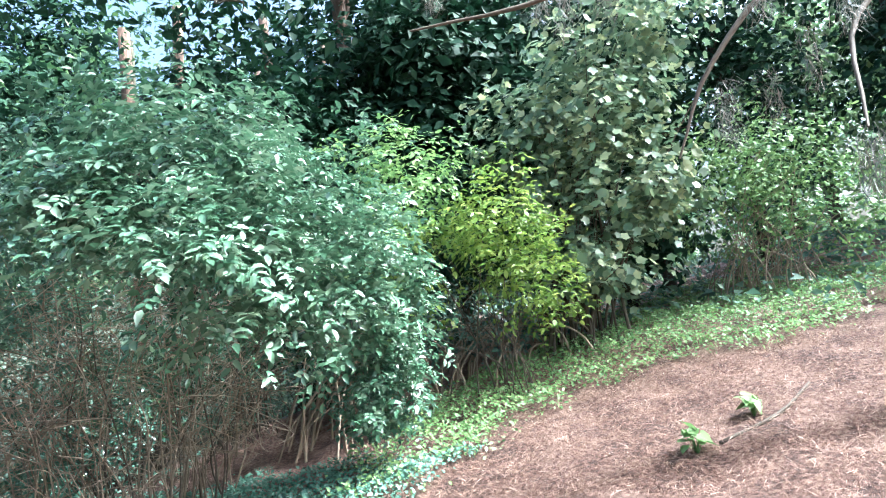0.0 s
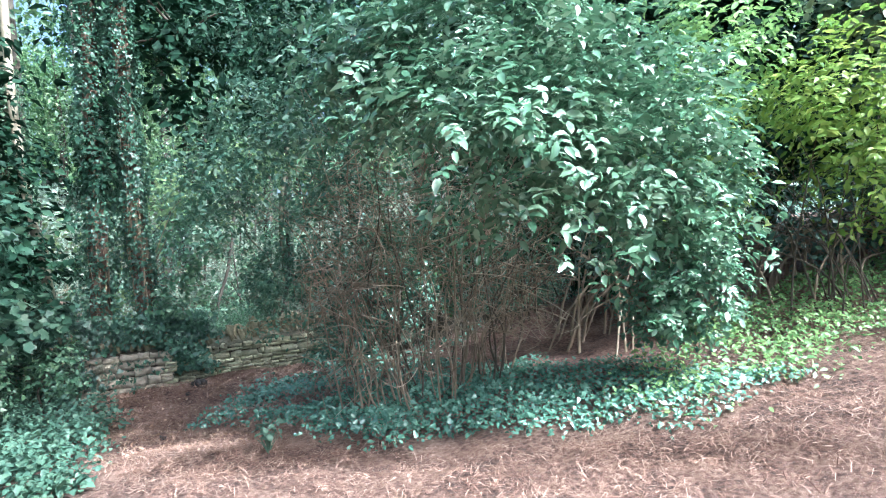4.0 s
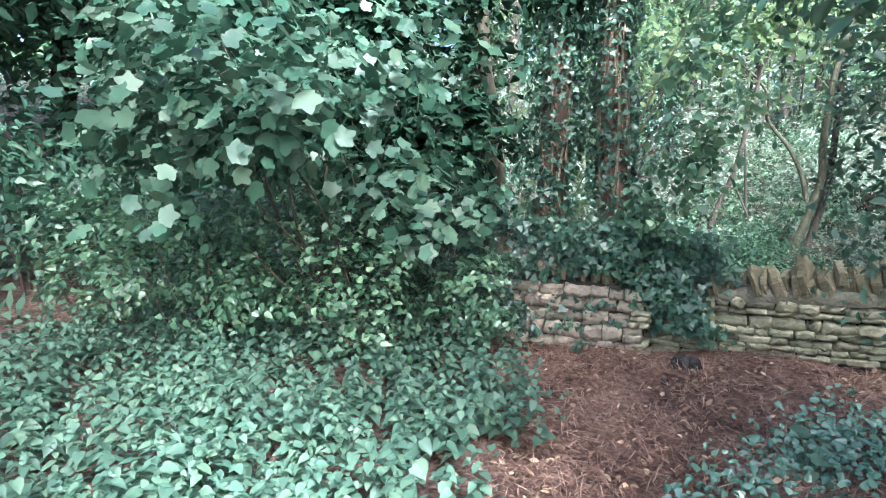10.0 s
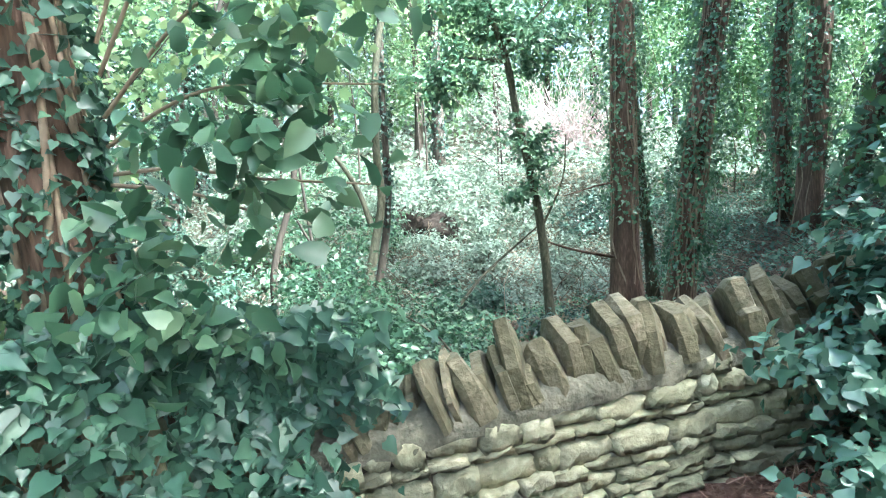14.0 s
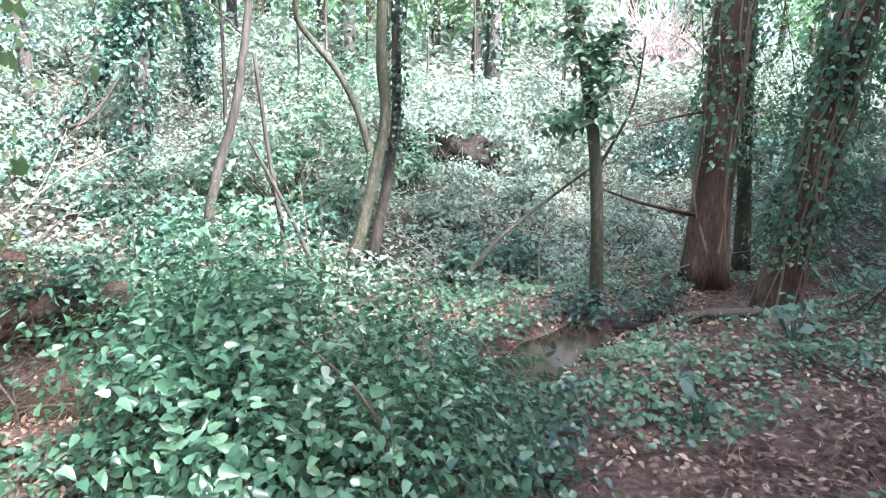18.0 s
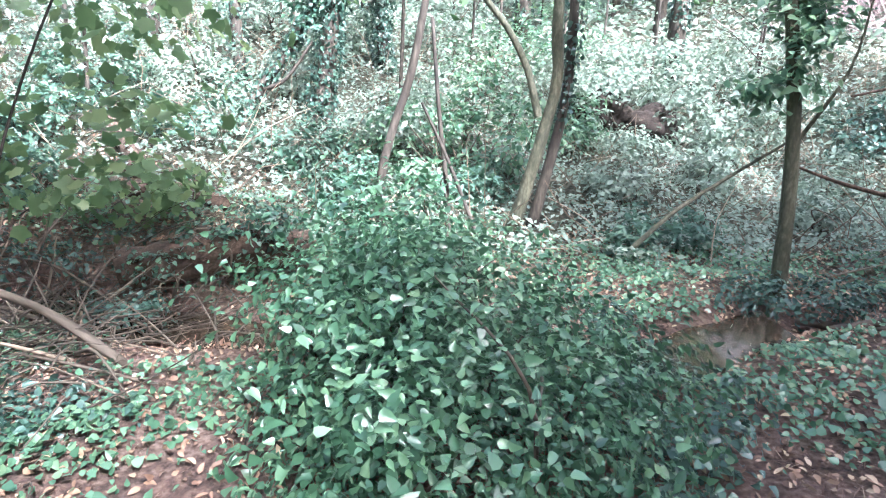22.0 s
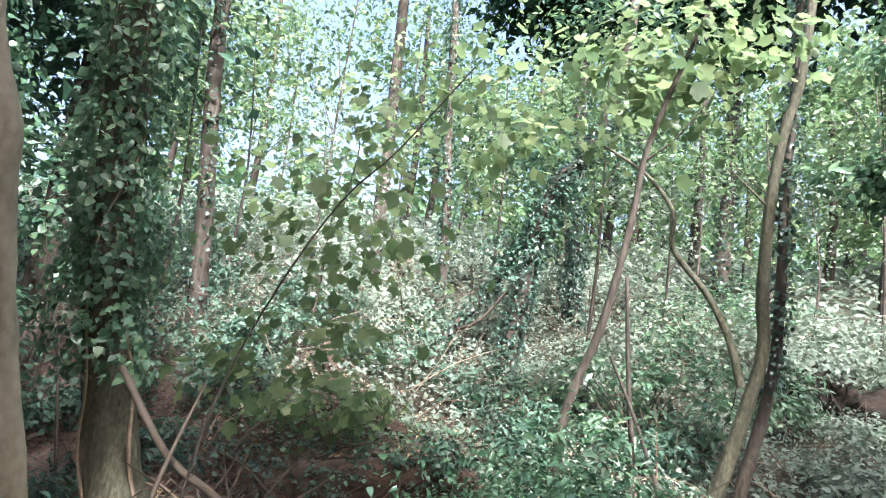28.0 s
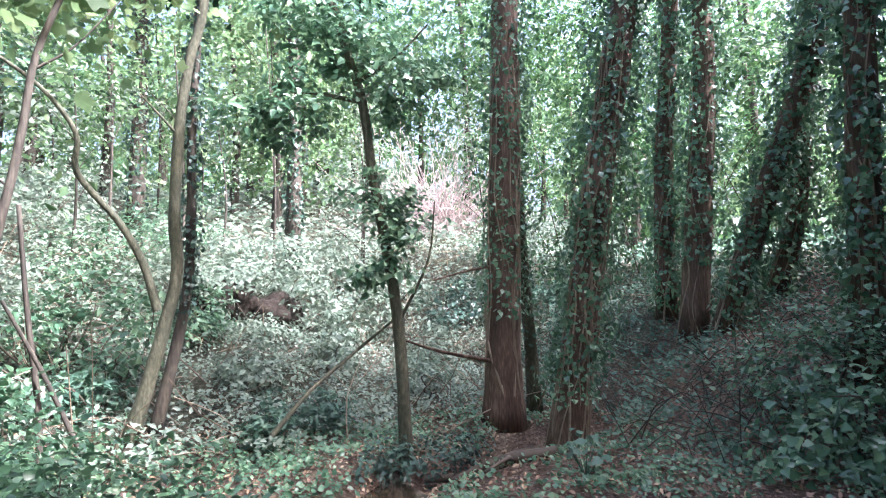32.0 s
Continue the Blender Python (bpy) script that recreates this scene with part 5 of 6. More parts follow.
for k, (x, y, s, g) in enumerate([(-7.6, 8.2, 1.0, 0), (-6.2, 7.4, 0.8, 1), (-5.6, 9.6, 1.1, 0), (-4.4, 7.9, 0.9, 1), (-3.6, 9.0, 0.8, 0), (-4.2, 6.6, 0.7, 1), (-2.6, 7.3, 0.7, 1), (-1.9, 9.6, 0.8, 0), (-1.2, 7.2, 0.6, 1), (-0.6, 6.4, 0.5, 1), (0.2, 9.4, 0.8, 0),
                                  (-0.2, 8.0, 0.7, 0), (2.4, 9.2, 0.7, 0), (2.9, 7.9, 0.55, 0), (4.3, 8.6, 0.6, 0), (1.0, 11.2, 1.0, 0), (-1.4, 12.4, 1.2, 0), (-3.6, 12.4, 1.2, 0), (-6.6, 12.4, 1.3, 0), (6.4, 9.0, 0.7, 0), (7.0, 11.8, 1.0, 0), (9.4, 9.0, 0.9, 1), (10.2, 11.6, 1.2, 0), (6.2, 13.6, 1.3, 0),
                                  (2.6, 13.6, 1.3, 0), (0.2, 14.4, 1.4, 0), (-8.6, 10.4, 1.3, 1), (-7.0, 6.2, 0.9, 1), (12.0, 13.0, 1.5, 0), (5.2, 7.2, 0.45, 0), (8.8, 7.6, 0.7, 1), (7.4, 6.6, 0.5, 1), (0.9, 6.9, 0.45, 1), (3.4, 6.4, 0.4, 1), (2.6, 5.9, 0.35, 1), (-9.2, 7.2, 1.3, 1), (-4.5, 4.5, 0.55, 1), (-5.3, 5.3, 0.7, 1), (-6.4, 4.2, 0.9, 1), (-4.4, 5.9, 0.6, 1), (-6.8, 2.4, 0.9, 1), (-3.6, 5.3, 0.5, 1), (-5.0, 3.9, 0.5, 1), (-8.2, 4.8, 1.1, 1), (-3.7, 4.3, 0.4, 1)]):
    z = float(height(x, y))
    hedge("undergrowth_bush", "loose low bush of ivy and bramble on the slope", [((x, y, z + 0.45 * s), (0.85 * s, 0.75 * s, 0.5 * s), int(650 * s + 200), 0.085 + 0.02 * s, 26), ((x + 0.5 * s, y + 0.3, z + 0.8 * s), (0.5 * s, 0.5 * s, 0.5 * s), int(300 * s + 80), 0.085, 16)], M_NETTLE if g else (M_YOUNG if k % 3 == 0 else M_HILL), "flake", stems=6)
for k, (x, y, tall) in enumerate([(-9.5, 15.5, 4.6), (-5.2, 17.0, 4.8), (-2.4, 17.5, 5.0), (0.4, 18.0, 5.0), (3.0, 18.5, 5.0), (6.2, 18.0, 5.0), (9.4, 17.2, 5.0), (-7.4, 19.5, 5.2), (-0.9, 20.5, 5.4), (4.6, 21.0, 5.4), (-6.9, 8.9, 3.6), (-4.9, 8.6, 3.2), (-3.9, 7.3, 2.6), (-2.2, 10.6, 3.4), (-0.2, 9.6, 3.0), (0.9, 12.2, 3.6), (2.6, 11.6, 3.2), (4.6, 12.6, 3.6), (6.6, 12.4, 3.4), (9.2, 10.6, 3.2), (-5.9, 6.4, 2.8), (-3.3, 13.6, 4.2), (1.6, 14.8, 4.4), (7.8, 15, 4.4), (10.8, 13.4, 4.2), (-8.4, 12, 4.2), (-6.2, 14.4, 4.4), (4.2, 15.6, 4.6), (-1.2, 14.6, 4.4), (-7.8, 6.6, 3.2)]):
    z = float(height(x, y))
    tall = tall * (1.0, 1.5, 1.9)[k % 3]
    tree("young_tree", "thin young tree with airy pale leaves", [(x, y, z), (x + 0.1, y, z + tall * 0.4), (x + rng.uniform(-0.4, 0.4), y, z + tall)], 0.035, 0.012, M_BARK, flare=0.1, sides=6,
         branches=[([(x + 0.1, y, z + tall * q), (x + 0.5 * math.cos(k + q * 9), y + 0.3, z + tall * (q + 0.15)), (x + 1.0 * math.cos(k + q * 9), y + 0.4, z + tall * (q + 0.2))], 0.012, 0.004) for q in (0.35, 0.5, 0.65)],
         crown=[((x, y, z + tall * 0.85), (1.4, 1.2, tall * 0.32), 700, 0.13, 60), ((x, y, z + tall * 0.5), (1.0, 0.9, tall * 0.2), 260, 0.10, 36)], crown_mat=M_LIGHT if k % 3 else M_HILL, group="young trees on the slope")
hedge("ivy_bank", "dark ivy hummock on the bank", [((7.56, 2.82, 0.3), (1.1, 0.9, 0.5), 2700, 0.06, 40), ((6.56, 2.22, 0.0), (0.9, 0.8, 0.35), 1200, 0.08, 30)], M_YOUNG, stems=26)

hedge("dark_evergreen", "dense dark evergreen mass behind the bushes", [((6.6, -0.9, 3.2), (1.5, 0.9, 1.9), 2720, 0.21, 70), ((8.6, -1.2, 3.4), (1.4, 1.0, 2.2), 2720, 0.21, 70), ((7.4, -0.9, 6.2), (1.8, 1.1, 1.7), 2040, 0.25, 50), ((10.2, -2.2, 4.2), (1.2, 1.0, 2.4), 2210, 0.21, 60)], M_SHADED_CROWN, "flake", stems=26)
hedge("dark_evergreen", "dense evergreen mass beside the wall", [((4.9, -0.6, 2.6), (1.2, 0.5, 1.6), 1900, 0.18, 70), ((5.2, -0.5, 4.8), (1.5, 0.7, 1.5), 900, 0.21, 50)], M_SHADED_CROWN, "flake", stems=26)
hedge("dark_conifer", "tall dark conifer mass at the edge of the wood", [((9.8, -1.6, 4.6), (1.6, 1.0, 2.4), 3200, 0.26, 90), ((7.6, -1.5, 4.0), (1.5, 0.7, 2.0), 3000, 0.24, 90), ((11.8, -3.0, 5.2), (1.6, 1.3, 2.8), 3400, 0.28, 90), ((13.0, -4.6, 4.8), (1.5, 1.3, 2.6), 2600, 0.28, 70), ((9.2, -2.4, 7.2), (2.2, 1.0, 1.6), 2400, 0.32, 70), ((5.2, -1.2, 5.2), (1.5, 0.6, 1.6), 2200, 0.26, 70)], M_SHADED_CROWN, "flake", boughs=4)
hedge("wall_canopy", "dark crowns of the trees along the wall", [((0.0, 0.9, 5.5), (1.4, 0.7, 1.6), 1700, 0.22, 70), ((2.0, 1.0, 5.7), (1.4, 0.7, 1.7), 1200, 0.22, 70)], M_SHADED_CROWN, "flake", boughs=5)
# Boughs out of view, added to keep sun off the mound and bank.
hedge("unseen_canopy", "unseen boughs added overhead to shade the ground behind the wall", [((-0.5, -2.2, 7.2), (1.5, 1.1, 0.8), 550, 0.22, 50), ((2.0, -2.2, 7.2), (1.5, 1.1, 0.8), 300, 0.22, 50), ((4.4, -2.4, 7.2), (1.5, 1.1, 0.8), 500, 0.22, 50)], M_SHADED_CROWN, "flake", boughs=4)
hedge("dark_shrub", "shady mass of leaves behind the wall", [((-2.9, 0.5, 1.9), (1.2, 0.3, 1.0), 2000, 0.16, 80), ((-2.65, 0.5, 1.6), (0.4, 0.25, 0.7), 900, 0.14, 34), ((-1.28, 0.3, 3.5), (0.28, 0.15, 0.9), 450, 0.12, 40), ((-3.1, 0.5, 3.4), (1.0, 0.3, 1.1), 2000, 0.15, 80), ((-3.2, 0.35, 4.9), (0.9, 0.3, 0.9), 1500, 0.17, 80), ((-4.4, 0.5, 3.4), (0.9, 0.3, 1.6), 2000, 0.16, 80)], M_SHADED_CROWN, "flake", boughs=4)
hedge("ivy_hedge", "tall rounded ivy hedge beyond the nettles", [((-5.6, -0.2, 0.9), (1.3, 0.6, 0.7), 2400, 0.08, 60), ((-7.6, -0.8, 0.9), (1.4, 0.8, 0.8), 2000, 0.09, 50), ((-6.8, 0.4, 2.4), (1.6, 0.6, 1.2), 1800, 0.12, 40)], M_IVY, stems=26)

hedge("ivy_hedge", "bank of glossy ivy under the sycamore leaves", [((-1.75, -0.85, 0.45), (0.45, 0.3, 0.42), 1300, 0.066, 40), ((-2.6, -1.3, 0.5), (0.6, 0.35, 0.45), 1500, 0.066, 40), ((-3.6, -1.5, 0.55), (0.7, 0.35, 0.5), 1600, 0.066, 40), ((-4.8, -1.6, 0.6), (0.8, 0.4, 0.6), 1600, 0.07, 40), ((-3.1, -1.2, 0.95), (0.9, 0.3, 0.35), 900, 0.066, 30)], M_YOUNG, "pointed", stems=20)
hedge("overhanging_evergreen", "dark boughs above the near side of the wall", [((3.6, -0.9, 4.7), (1.2, 0.5, 1.0), 650, 0.20, 50), ((5.4, -1.4, 5.6), (1.6, 0.5, 1.5), 1300, 0.22, 60)], M_SHADED_CROWN, "flake", boughs=4)
# Pines out of view; each crown is placed by where its shade falls.
PINES = [((13.2, -12.2), [((13.2, -12.0, 11.0), (2.6, 2.6, 1.4))]),
         ((-4.5, -10.5), [((-2.6, -11.6, 10.6), (2.4, 1.8, 1.0)), ((-5.6, -11.2, 10.6), (2.2, 1.8, 1.0)), ((-1.7, -9.3, 10.6), (1.7, 1.4, 0.8)), ((-4.4, -9.2, 10.6), (1.7, 1.4, 0.8)), ((-0.8, -7.0, 10.8), (1.5, 1.3, 0.8))]), ((-6.5, -4.5), [((-6.3, -4.4, 10), (3.0, 3.0, 1.4))]),
         ((2.6, -12.8), [((0.3, -12.0, 10.8), (2.3, 1.8, 1.0)), ((2.9, -12.3, 11), (1.6, 1.4, 1.0)), ((1.0, -9.3, 10.6), (1.7, 1.4, 0.8)), ((3.6, -9.3, 10.8), (1.5, 1.3, 0.8)), ((4.2, -7.0, 11.0), (1.4, 1.2, 0.8)), ((6.6, -7.0, 11.0), (1.4, 1.2, 0.8))]), ((8.2, -0.6), [((9.0, -1.0, 10.4), (2.6, 2.2, 1.3))])]
for (x, y), tops in PINES:
    z = float(height(x, y))
    tree("shade_pine", "unseen tall pine that drops needles, crowns added to shade wall and path", [(x, y, z), (x + 0.1, y, z + 5), (x + 0.2, y + 0.1, z + 11)], 0.24, 0.14, M_BARK_RED, flare=0.3,
         branches=[([(x + 0.1, y, z + 7.5), ((x + c[0]) / 2, (y + c[1]) / 2, c[2] - 0.6), c], 0.08, 0.02) for c, r in tops],
         crown=[(c, r, 1500, 0.24, 70) for c, r in tops], crown_mat=M_SHADED_CROWN, group="tall pines")

# pink bare shrub on the slope
out = []
for i in range(280):
    p = np.array([rng.normal(12.3, 1.1), rng.normal(17.5, 0.5), 0])
    p[2] = height(p[0], p[1])
    d = unit(rng.normal(size=3) * [0.8, 0.6, 0.5] + [0, 0, 0.8])
    L = rng.uniform(1.5, 4.2)
    out.append(tube([p, p + d * L * 0.5 + rng.normal(0, 0.12, 3), p + d * L + rng.normal(0, 0.25, 3)], 0.022, 0.008, 4))
bare = thing("bare_shrub", (12.3, 17.5, float(height(12.3, 17.5))), "pale pinkish bare shrub on the sunny slope", "shrub")
for w in out:
    part("twig", mesh_np("twig", *w, True), M_PINK, bare)

# logs and fallen branches
def rough_log(pts, r0, r1, seed):
    """A rotten trunk with ridged bark, knots and a broken end."""
    v, f = tube(pts, r0, r1, 22, 0.05)
    c = np.repeat(v.reshape(-1, 22, 3).mean(1), 22, 0)
    a = np.tile(np.arange(22), len(v) // 22)
    g = np.repeat(np.arange(len(v) // 22), 22)
    ridge = 1 + 0.10 * np.sin(a * 2.3 + seed + 0.4 * np.sin(g * 0.9)) + 0.09 * np.sin(a * 0.86 + g * 0.7 + seed) + 0.07 * rng.normal(size=len(v))
    return c + (v - c) * ridge[:, None], f


def lie(x, y, up):
    return (x, y, float(height(x, y)) + up)


for label, pts, r0, r1 in [("thick rotten log across the stream bank", [lie(-2.05, 4.62, 0.16), lie(-1.75, 4.7, 0.18), lie(-1.4, 4.78, 0.24), lie(-1.05, 4.86, 0.3), lie(-0.5, 4.95, 0.34)], 0.19, 0.16), ("fallen dead branch on the ivy bank", [(-2.43, 2.85, 0.88), (-2.02, 2.96, 0.35), (-1.67, 3.12, 0.1), lie(-1.24, 3.22, 0.02)], 0.02, 0.03),
                           ("thin dead branch leaning on the bank", [lie(-1.66, 2.35, 0), (-1.84, 2.72, 0.25), (-2.04, 3.22, 0.8)], 0.016, 0.008), ("broken brown log among the brambles", [lie(-2.8, 5.8, 0.06), lie(-2.2, 5.95, 0.1), lie(-1.6, 5.95, 0.05)], 0.09, 0.07),
                           ("dark leaning stump end in the brambles", [lie(-2.7, 6.2, 0.03), lie(-3.0, 6.6, 0.12), lie(-3.4, 7.0, 0.2)], 0.12, 0.1),
                           ("dead brown root by the stream", [lie(4.86, 4.12, 0.03), lie(4.36, 4.37, 0.08), lie(3.86, 4.47, 0.04)], 0.06, 0.025), ("crooked grey root over the stream", [lie(5.1, 4.75, 0.08), lie(4.6, 4.72, 0.12), lie(4.2, 4.6, 0.06), lie(3.75, 4.75, 0.08)], 0.075, 0.03), ("thin forked root on the mud", [lie(4.5, 4.5, 0.05), lie(4.3, 4.15, 0.1), lie(3.95, 4.05, 0.05)], 0.03, 0.012), ("pale split branch on the bank", [lie(-1.74, 5.42, 0.05), lie(-1.24, 5.52, 0.06), lie(-0.74, 5.42, 0.03)], 0.04, 0.02),
                           ("dry stick on the needle litter", [lie(0.75, -1.5, 0.01), lie(0.85, -1.2, 0.02), lie(1.0, -0.95, 0.015)], 0.016, 0.010), ("dark fallen branch on the needle path", [lie(5.3, -8.3, 0.01), lie(5.9, -8.6, 0.03), lie(6.6, -8.7, 0.03)], 0.018, 0.012)]:
    lg = thing("log" if r0 > 0.08 else "fallen_branch", pts[0], label, "log" if r0 > 0.08 else "branch")
    part("wood", mesh_np("wood", *(rough_log(pts, r0, r1, len(label)) if r0 > 0.08 else tube(pts, r0, r1, 11, 0.2)), True), M_LOG if r0 > 0.08 else (M_TWIG_DARK if pts[0][1] < -5 else M_TWIG if pts[0][1] < 0 else M_TWIG_DARK), lg)
out = []
for i in range(420):
    x, y = rng.normal(-1.9, 0.75), rng.normal(3.9, 0.75)
    if y < 1.6:
        continue
    p = np.array([x, y, float(height(x, y)) + rng.uniform(0.0, 0.22)])
    d = unit(rng.normal(size=3) * [1, 1, 0.35] + [0.2, 0, 0.1])
    L = rng.uniform(0.25, 1.0)
    out.append(tube([p, p + d * L * 0.5 + rng.normal(0, 0.05, 3), p + d * L], rng.uniform(0.003, 0.010), 0.002, 4))
for i in range(34):
    x, y = rng.normal(-2.4, 0.55), rng.normal(3.9, 0.6)
    d = unit(rng.normal(size=2))
    L = rng.uniform(0.4, 1.1)
    p = [lie(x, y, 0.04), lie(x + d[0] * L * 0.5, y + d[1] * L * 0.5, rng.uniform(0.05, 0.22)), lie(x + d[0] * L, y + d[1] * L, rng.uniform(0.02, 0.35))]
    st = thing("dead_stick", p[0], "pale dry stick fallen on the stream bank", "stick", "dead sticks on the bank")
    part("wood", mesh_np("wood", *tube(p, rng.uniform(0.009, 0.02), 0.006, 6, 0.1), True), M_TWIG if i % 3 else M_TWIG_DARK, st)
for i in range(150):
    x, y = rng.normal(7.6, 0.9), rng.normal(3.9, 0.8)
    p = np.array([x, y, float(height(x, y))])
    d = unit(rng.normal(size=3) * [1, 1, 0.3] + [-0.2, -0.2, 0.7])
    L = rng.uniform(0.5, 1.3)
    out.append(tube([p, p + d * L * 0.5, p + d * L * 0.9 + [0, 0, -0.12], p + d * L * 1.1 + [0, 0, -0.35]], rng.uniform(0.004, 0.009), 0.003, 4))
brush = tagged(part("brushwood", mesh_np("brushwood", *join(*out), True), M_TWIG_DARK), "brown dead twigs strewn on the stream bank", "brushwood", kind="stuff")
out = []
for i in range(900):
    x, y = rng.uniform(-8, 12), rng.uniform(5.5, 14)
    p = np.array([x, y, float(height(x, y))])
    d = unit(rng.normal(size=3) * [1, 1, 0.4] + [0, 0, 0.6])
    L = rng.uniform(0.4, 1.6)
    out.append(tube([p, p + d * L * 0.5 + rng.normal(0, 0.1, 3), p + d * L + [0, 0, -0.1 * L]], rng.uniform(0.004, 0.010), 0.003, 4))
tagged(part("bramble_stems", mesh_np("bramble_stems", *join(*out), True), M_TWIG), "pale dry bramble stems over the slope", "bramble", kind="stuff")
for (x, y), s, n in (((-0.08, -0.42), 0.15, 7), ((-0.35, -2.6), 0.06, 2), ((-0.2, -0.75), 0.06, 2)):
    z = float(height(x, y))
    ch = thing("charred_lump", (x, y, z), "blackened rotten stump on the needles" if n > 3 else "blackened lump of wood on the needles", "wood lump", "charred lumps")
    for k in range(n):
        a, q = k * 2.4, s * 0.5 * (k > 0)
        px, py = x + q * math.cos(a), y + 0.6 * q * math.sin(a)
        v, f = tube([(px, py, z - 0.03), (px + 0.01, py, z + s * 0.25), (px + rng.normal(0, 0.02), py + rng.normal(0, 0.02), z + s * rng.uniform(0.3, 0.75))], s * 0.4, s * 0.22, 8, 0.25)
        part("chunk", mesh_np("chunk", v, f, True), M_CHAR, ch)

# small weeds on the path
def weed(label, x, y, n, size, tall, mat, shape="heart"):
    z = float(height(x, y))
    t = thing("weed", (x, y, z), label, "weed")
    stems, P, N = [], [], []
    for i in range(n):
        a = i * 2.4 + rng.uniform(-0.3, 0.3)
        p = np.array([x + 0.5 * tall * math.cos(a) * rng.uniform(0.3, 1), y + 0.5 * tall * math.sin(a) * rng.uniform(0.3, 1), z + tall * rng.uniform(0.4, 1)])
        stems.append(tube([(x, y, z - 0.01), ((x + p[0]) / 2, (y + p[1]) / 2, p[2] * 0.6 + z * 0.4), p], 0.004, 0.002, 4))
        P.append(p), N.append([0.4 * math.cos(a), 0.4 * math.sin(a) - 0.3, 1])
    for w, p, q in zip(stems, P, N):
        stalk = part("stem", mesh_np("stem", *w, True), mat, t)
        part("leaf", mesh_np("leaf", *leaves(np.array([p]), np.array([q]), size, shape), True), mat, stalk)


weed("broad-leaved seedling by the ivy patch", 0.57, -1.75, 9, 0.11, 0.26, M_NETTLE)
weed("young nettle on the needle path", 0.64, -4.13, 26, 0.08, 0.26, M_NETTLE)
weed("flat green bramble sprout on the needles", 5.12, -8.18, 18, 0.12, 0.16, M_VERGE)
weed("flat green bramble sprout on the needles", 5.9, -8.4, 22, 0.13, 0.18, M_VERGE)
weed("small weed at the foot of the wall", -0.9, -0.45, 9, 0.06, 0.12, M_IVY)
weed("fresh green seedling behind the wall", 3.1, 2.6, 16, 0.08, 0.3, M_NETTLE)
weed("fresh green seedling behind the wall", 4.6, 3.5, 24, 0.09, 0.4, M_NETTLE)

# hanging conifer sprays over the path
lim = thing("conifer", (7.5, -11.5, float(height(7.5, -11.5))), "tall conifer by the path with hanging dry sprays", "tree")
part("trunk", mesh_np("trunk", *tube([(7.5, -11.5, 0.4), (7.5, -11.5, 4), (7.4, -11.4, 16)], 0.3, 0.10, 12, 0.06, flare=0.4), True), M_BARK_RED, lim)
for bp in ([(7.5, -11.5, 4.2), (6.0, -10.6, 3.8), (5.4, -9.9, 3.3), (4.4, -9.9, 2.3)], [(7.5, -11.5, 4.6), (6.2, -9.6, 4.2), (5.4, -8.9, 3.4), (5.0, -8.6, 2.6)], [(7.5, -11.5, 5.6), (5.5, -9.4, 4.8), (4.1, -8.4, 3.9), (3.3, -7.5, 3.8)]):
    part("branch", mesh_np("branch", *tube(bp, 0.05, 0.008, 6), True), M_TWIG_DARK, lim)
hang = [((4.09, -7.13, 4.6), 0.35), ((4.35, -8.21, 4.0), 0.45), ((4.2, -8.1, 4.05), 0.4), ((5.05, -8.27, 4.3), 0.45), ((4.46, -9.85, 2.12), 0.35), ((4.52, -9.9, 2.2), 0.4), ((5.73, -9.51, 3.4), 0.6), ((6.07, -8.76, 3.3), 0.7), ((6.0, -8.7, 3.2), 0.5), ((5.0, -9.43, 3.6), 0.35), ((5.27, -9.87, 3.4), 0.4), ((5.6, -9.2, 3.1), 0.5)]
out = []
for c, L in hang:
    n = 170
    u = rng.random(n)
    P = np.array(c) + np.stack([rng.normal(0, 0.05, n) * (1.2 - u) + 0.06 * np.sin(u * 6), rng.normal(0, 0.05, n), 0.15 - u * L], -1)
    out.append(leaves(P, rng.normal(size=(n, 3)), 0.12, "blade", along=np.tile([0, 0, -1.0], (n, 1))))
part("spray", mesh_np("spray", *join(*out)), M_SPRAY, lim, "grey-green hanging needle sprays")
# Crown above the view, its height and leaf count set for the shade below.
part("crown", crown_mesh("crown", [((7.4, -11.4, 16.0), (1.5, 1.5, 1.8), 640, 0.22, 40)]), M_SHADED_CROWN, lim)

# ---- dark wood behind the bushes, and the far trees ----
WOOD = [(9.0, 0.4), (10.6, -0.8), (12.5, -1.6), (14.5, -3), (16, -6), (17.5, -9.5), (15, -0.5), (17, -3), (-6.8, 0.6), (-8.2, -1.5), (-9.5, 1.2), (-8, 3.5), (-11, -2.5), (-7.2, 5.6), (-10, -5.5)]
for i, (x, y) in enumerate(WOOD):
    z, hgt = float(height(x, y)), rng.uniform(9, 12)
    low = 3.2 if i < 8 else 2.4
    tree("woodland_tree", "dark ivy-clad trunk in the shady wood", [(x, y, z), (x + 0.1, y, z + 3), (x + rng.uniform(-0.3, 0.3), y + 0.2, z + 6), (x, y, z + hgt)], rng.uniform(0.14, 0.22), 0.1, M_BARK, (z, z + 5.5, 700, 0.24), ivy_shape="flake", ivy_size=0.09,
         crown=[((x, y, z + 4.4), (1.9, 1.7, 1.5), 2000, 0.24, 60), ((x, y, z + 7.4), (2.3, 2.3, 2.2), 2200, 0.32, 70), ((x + 0.3, y - 0.2, z + low - 0.8), (1.5, 1.3, 0.9), 900, 0.18, 36)], crown_mat=M_SHADED_CROWN if i < 8 else M_MAPLE, group="shady wood")
FAR = []
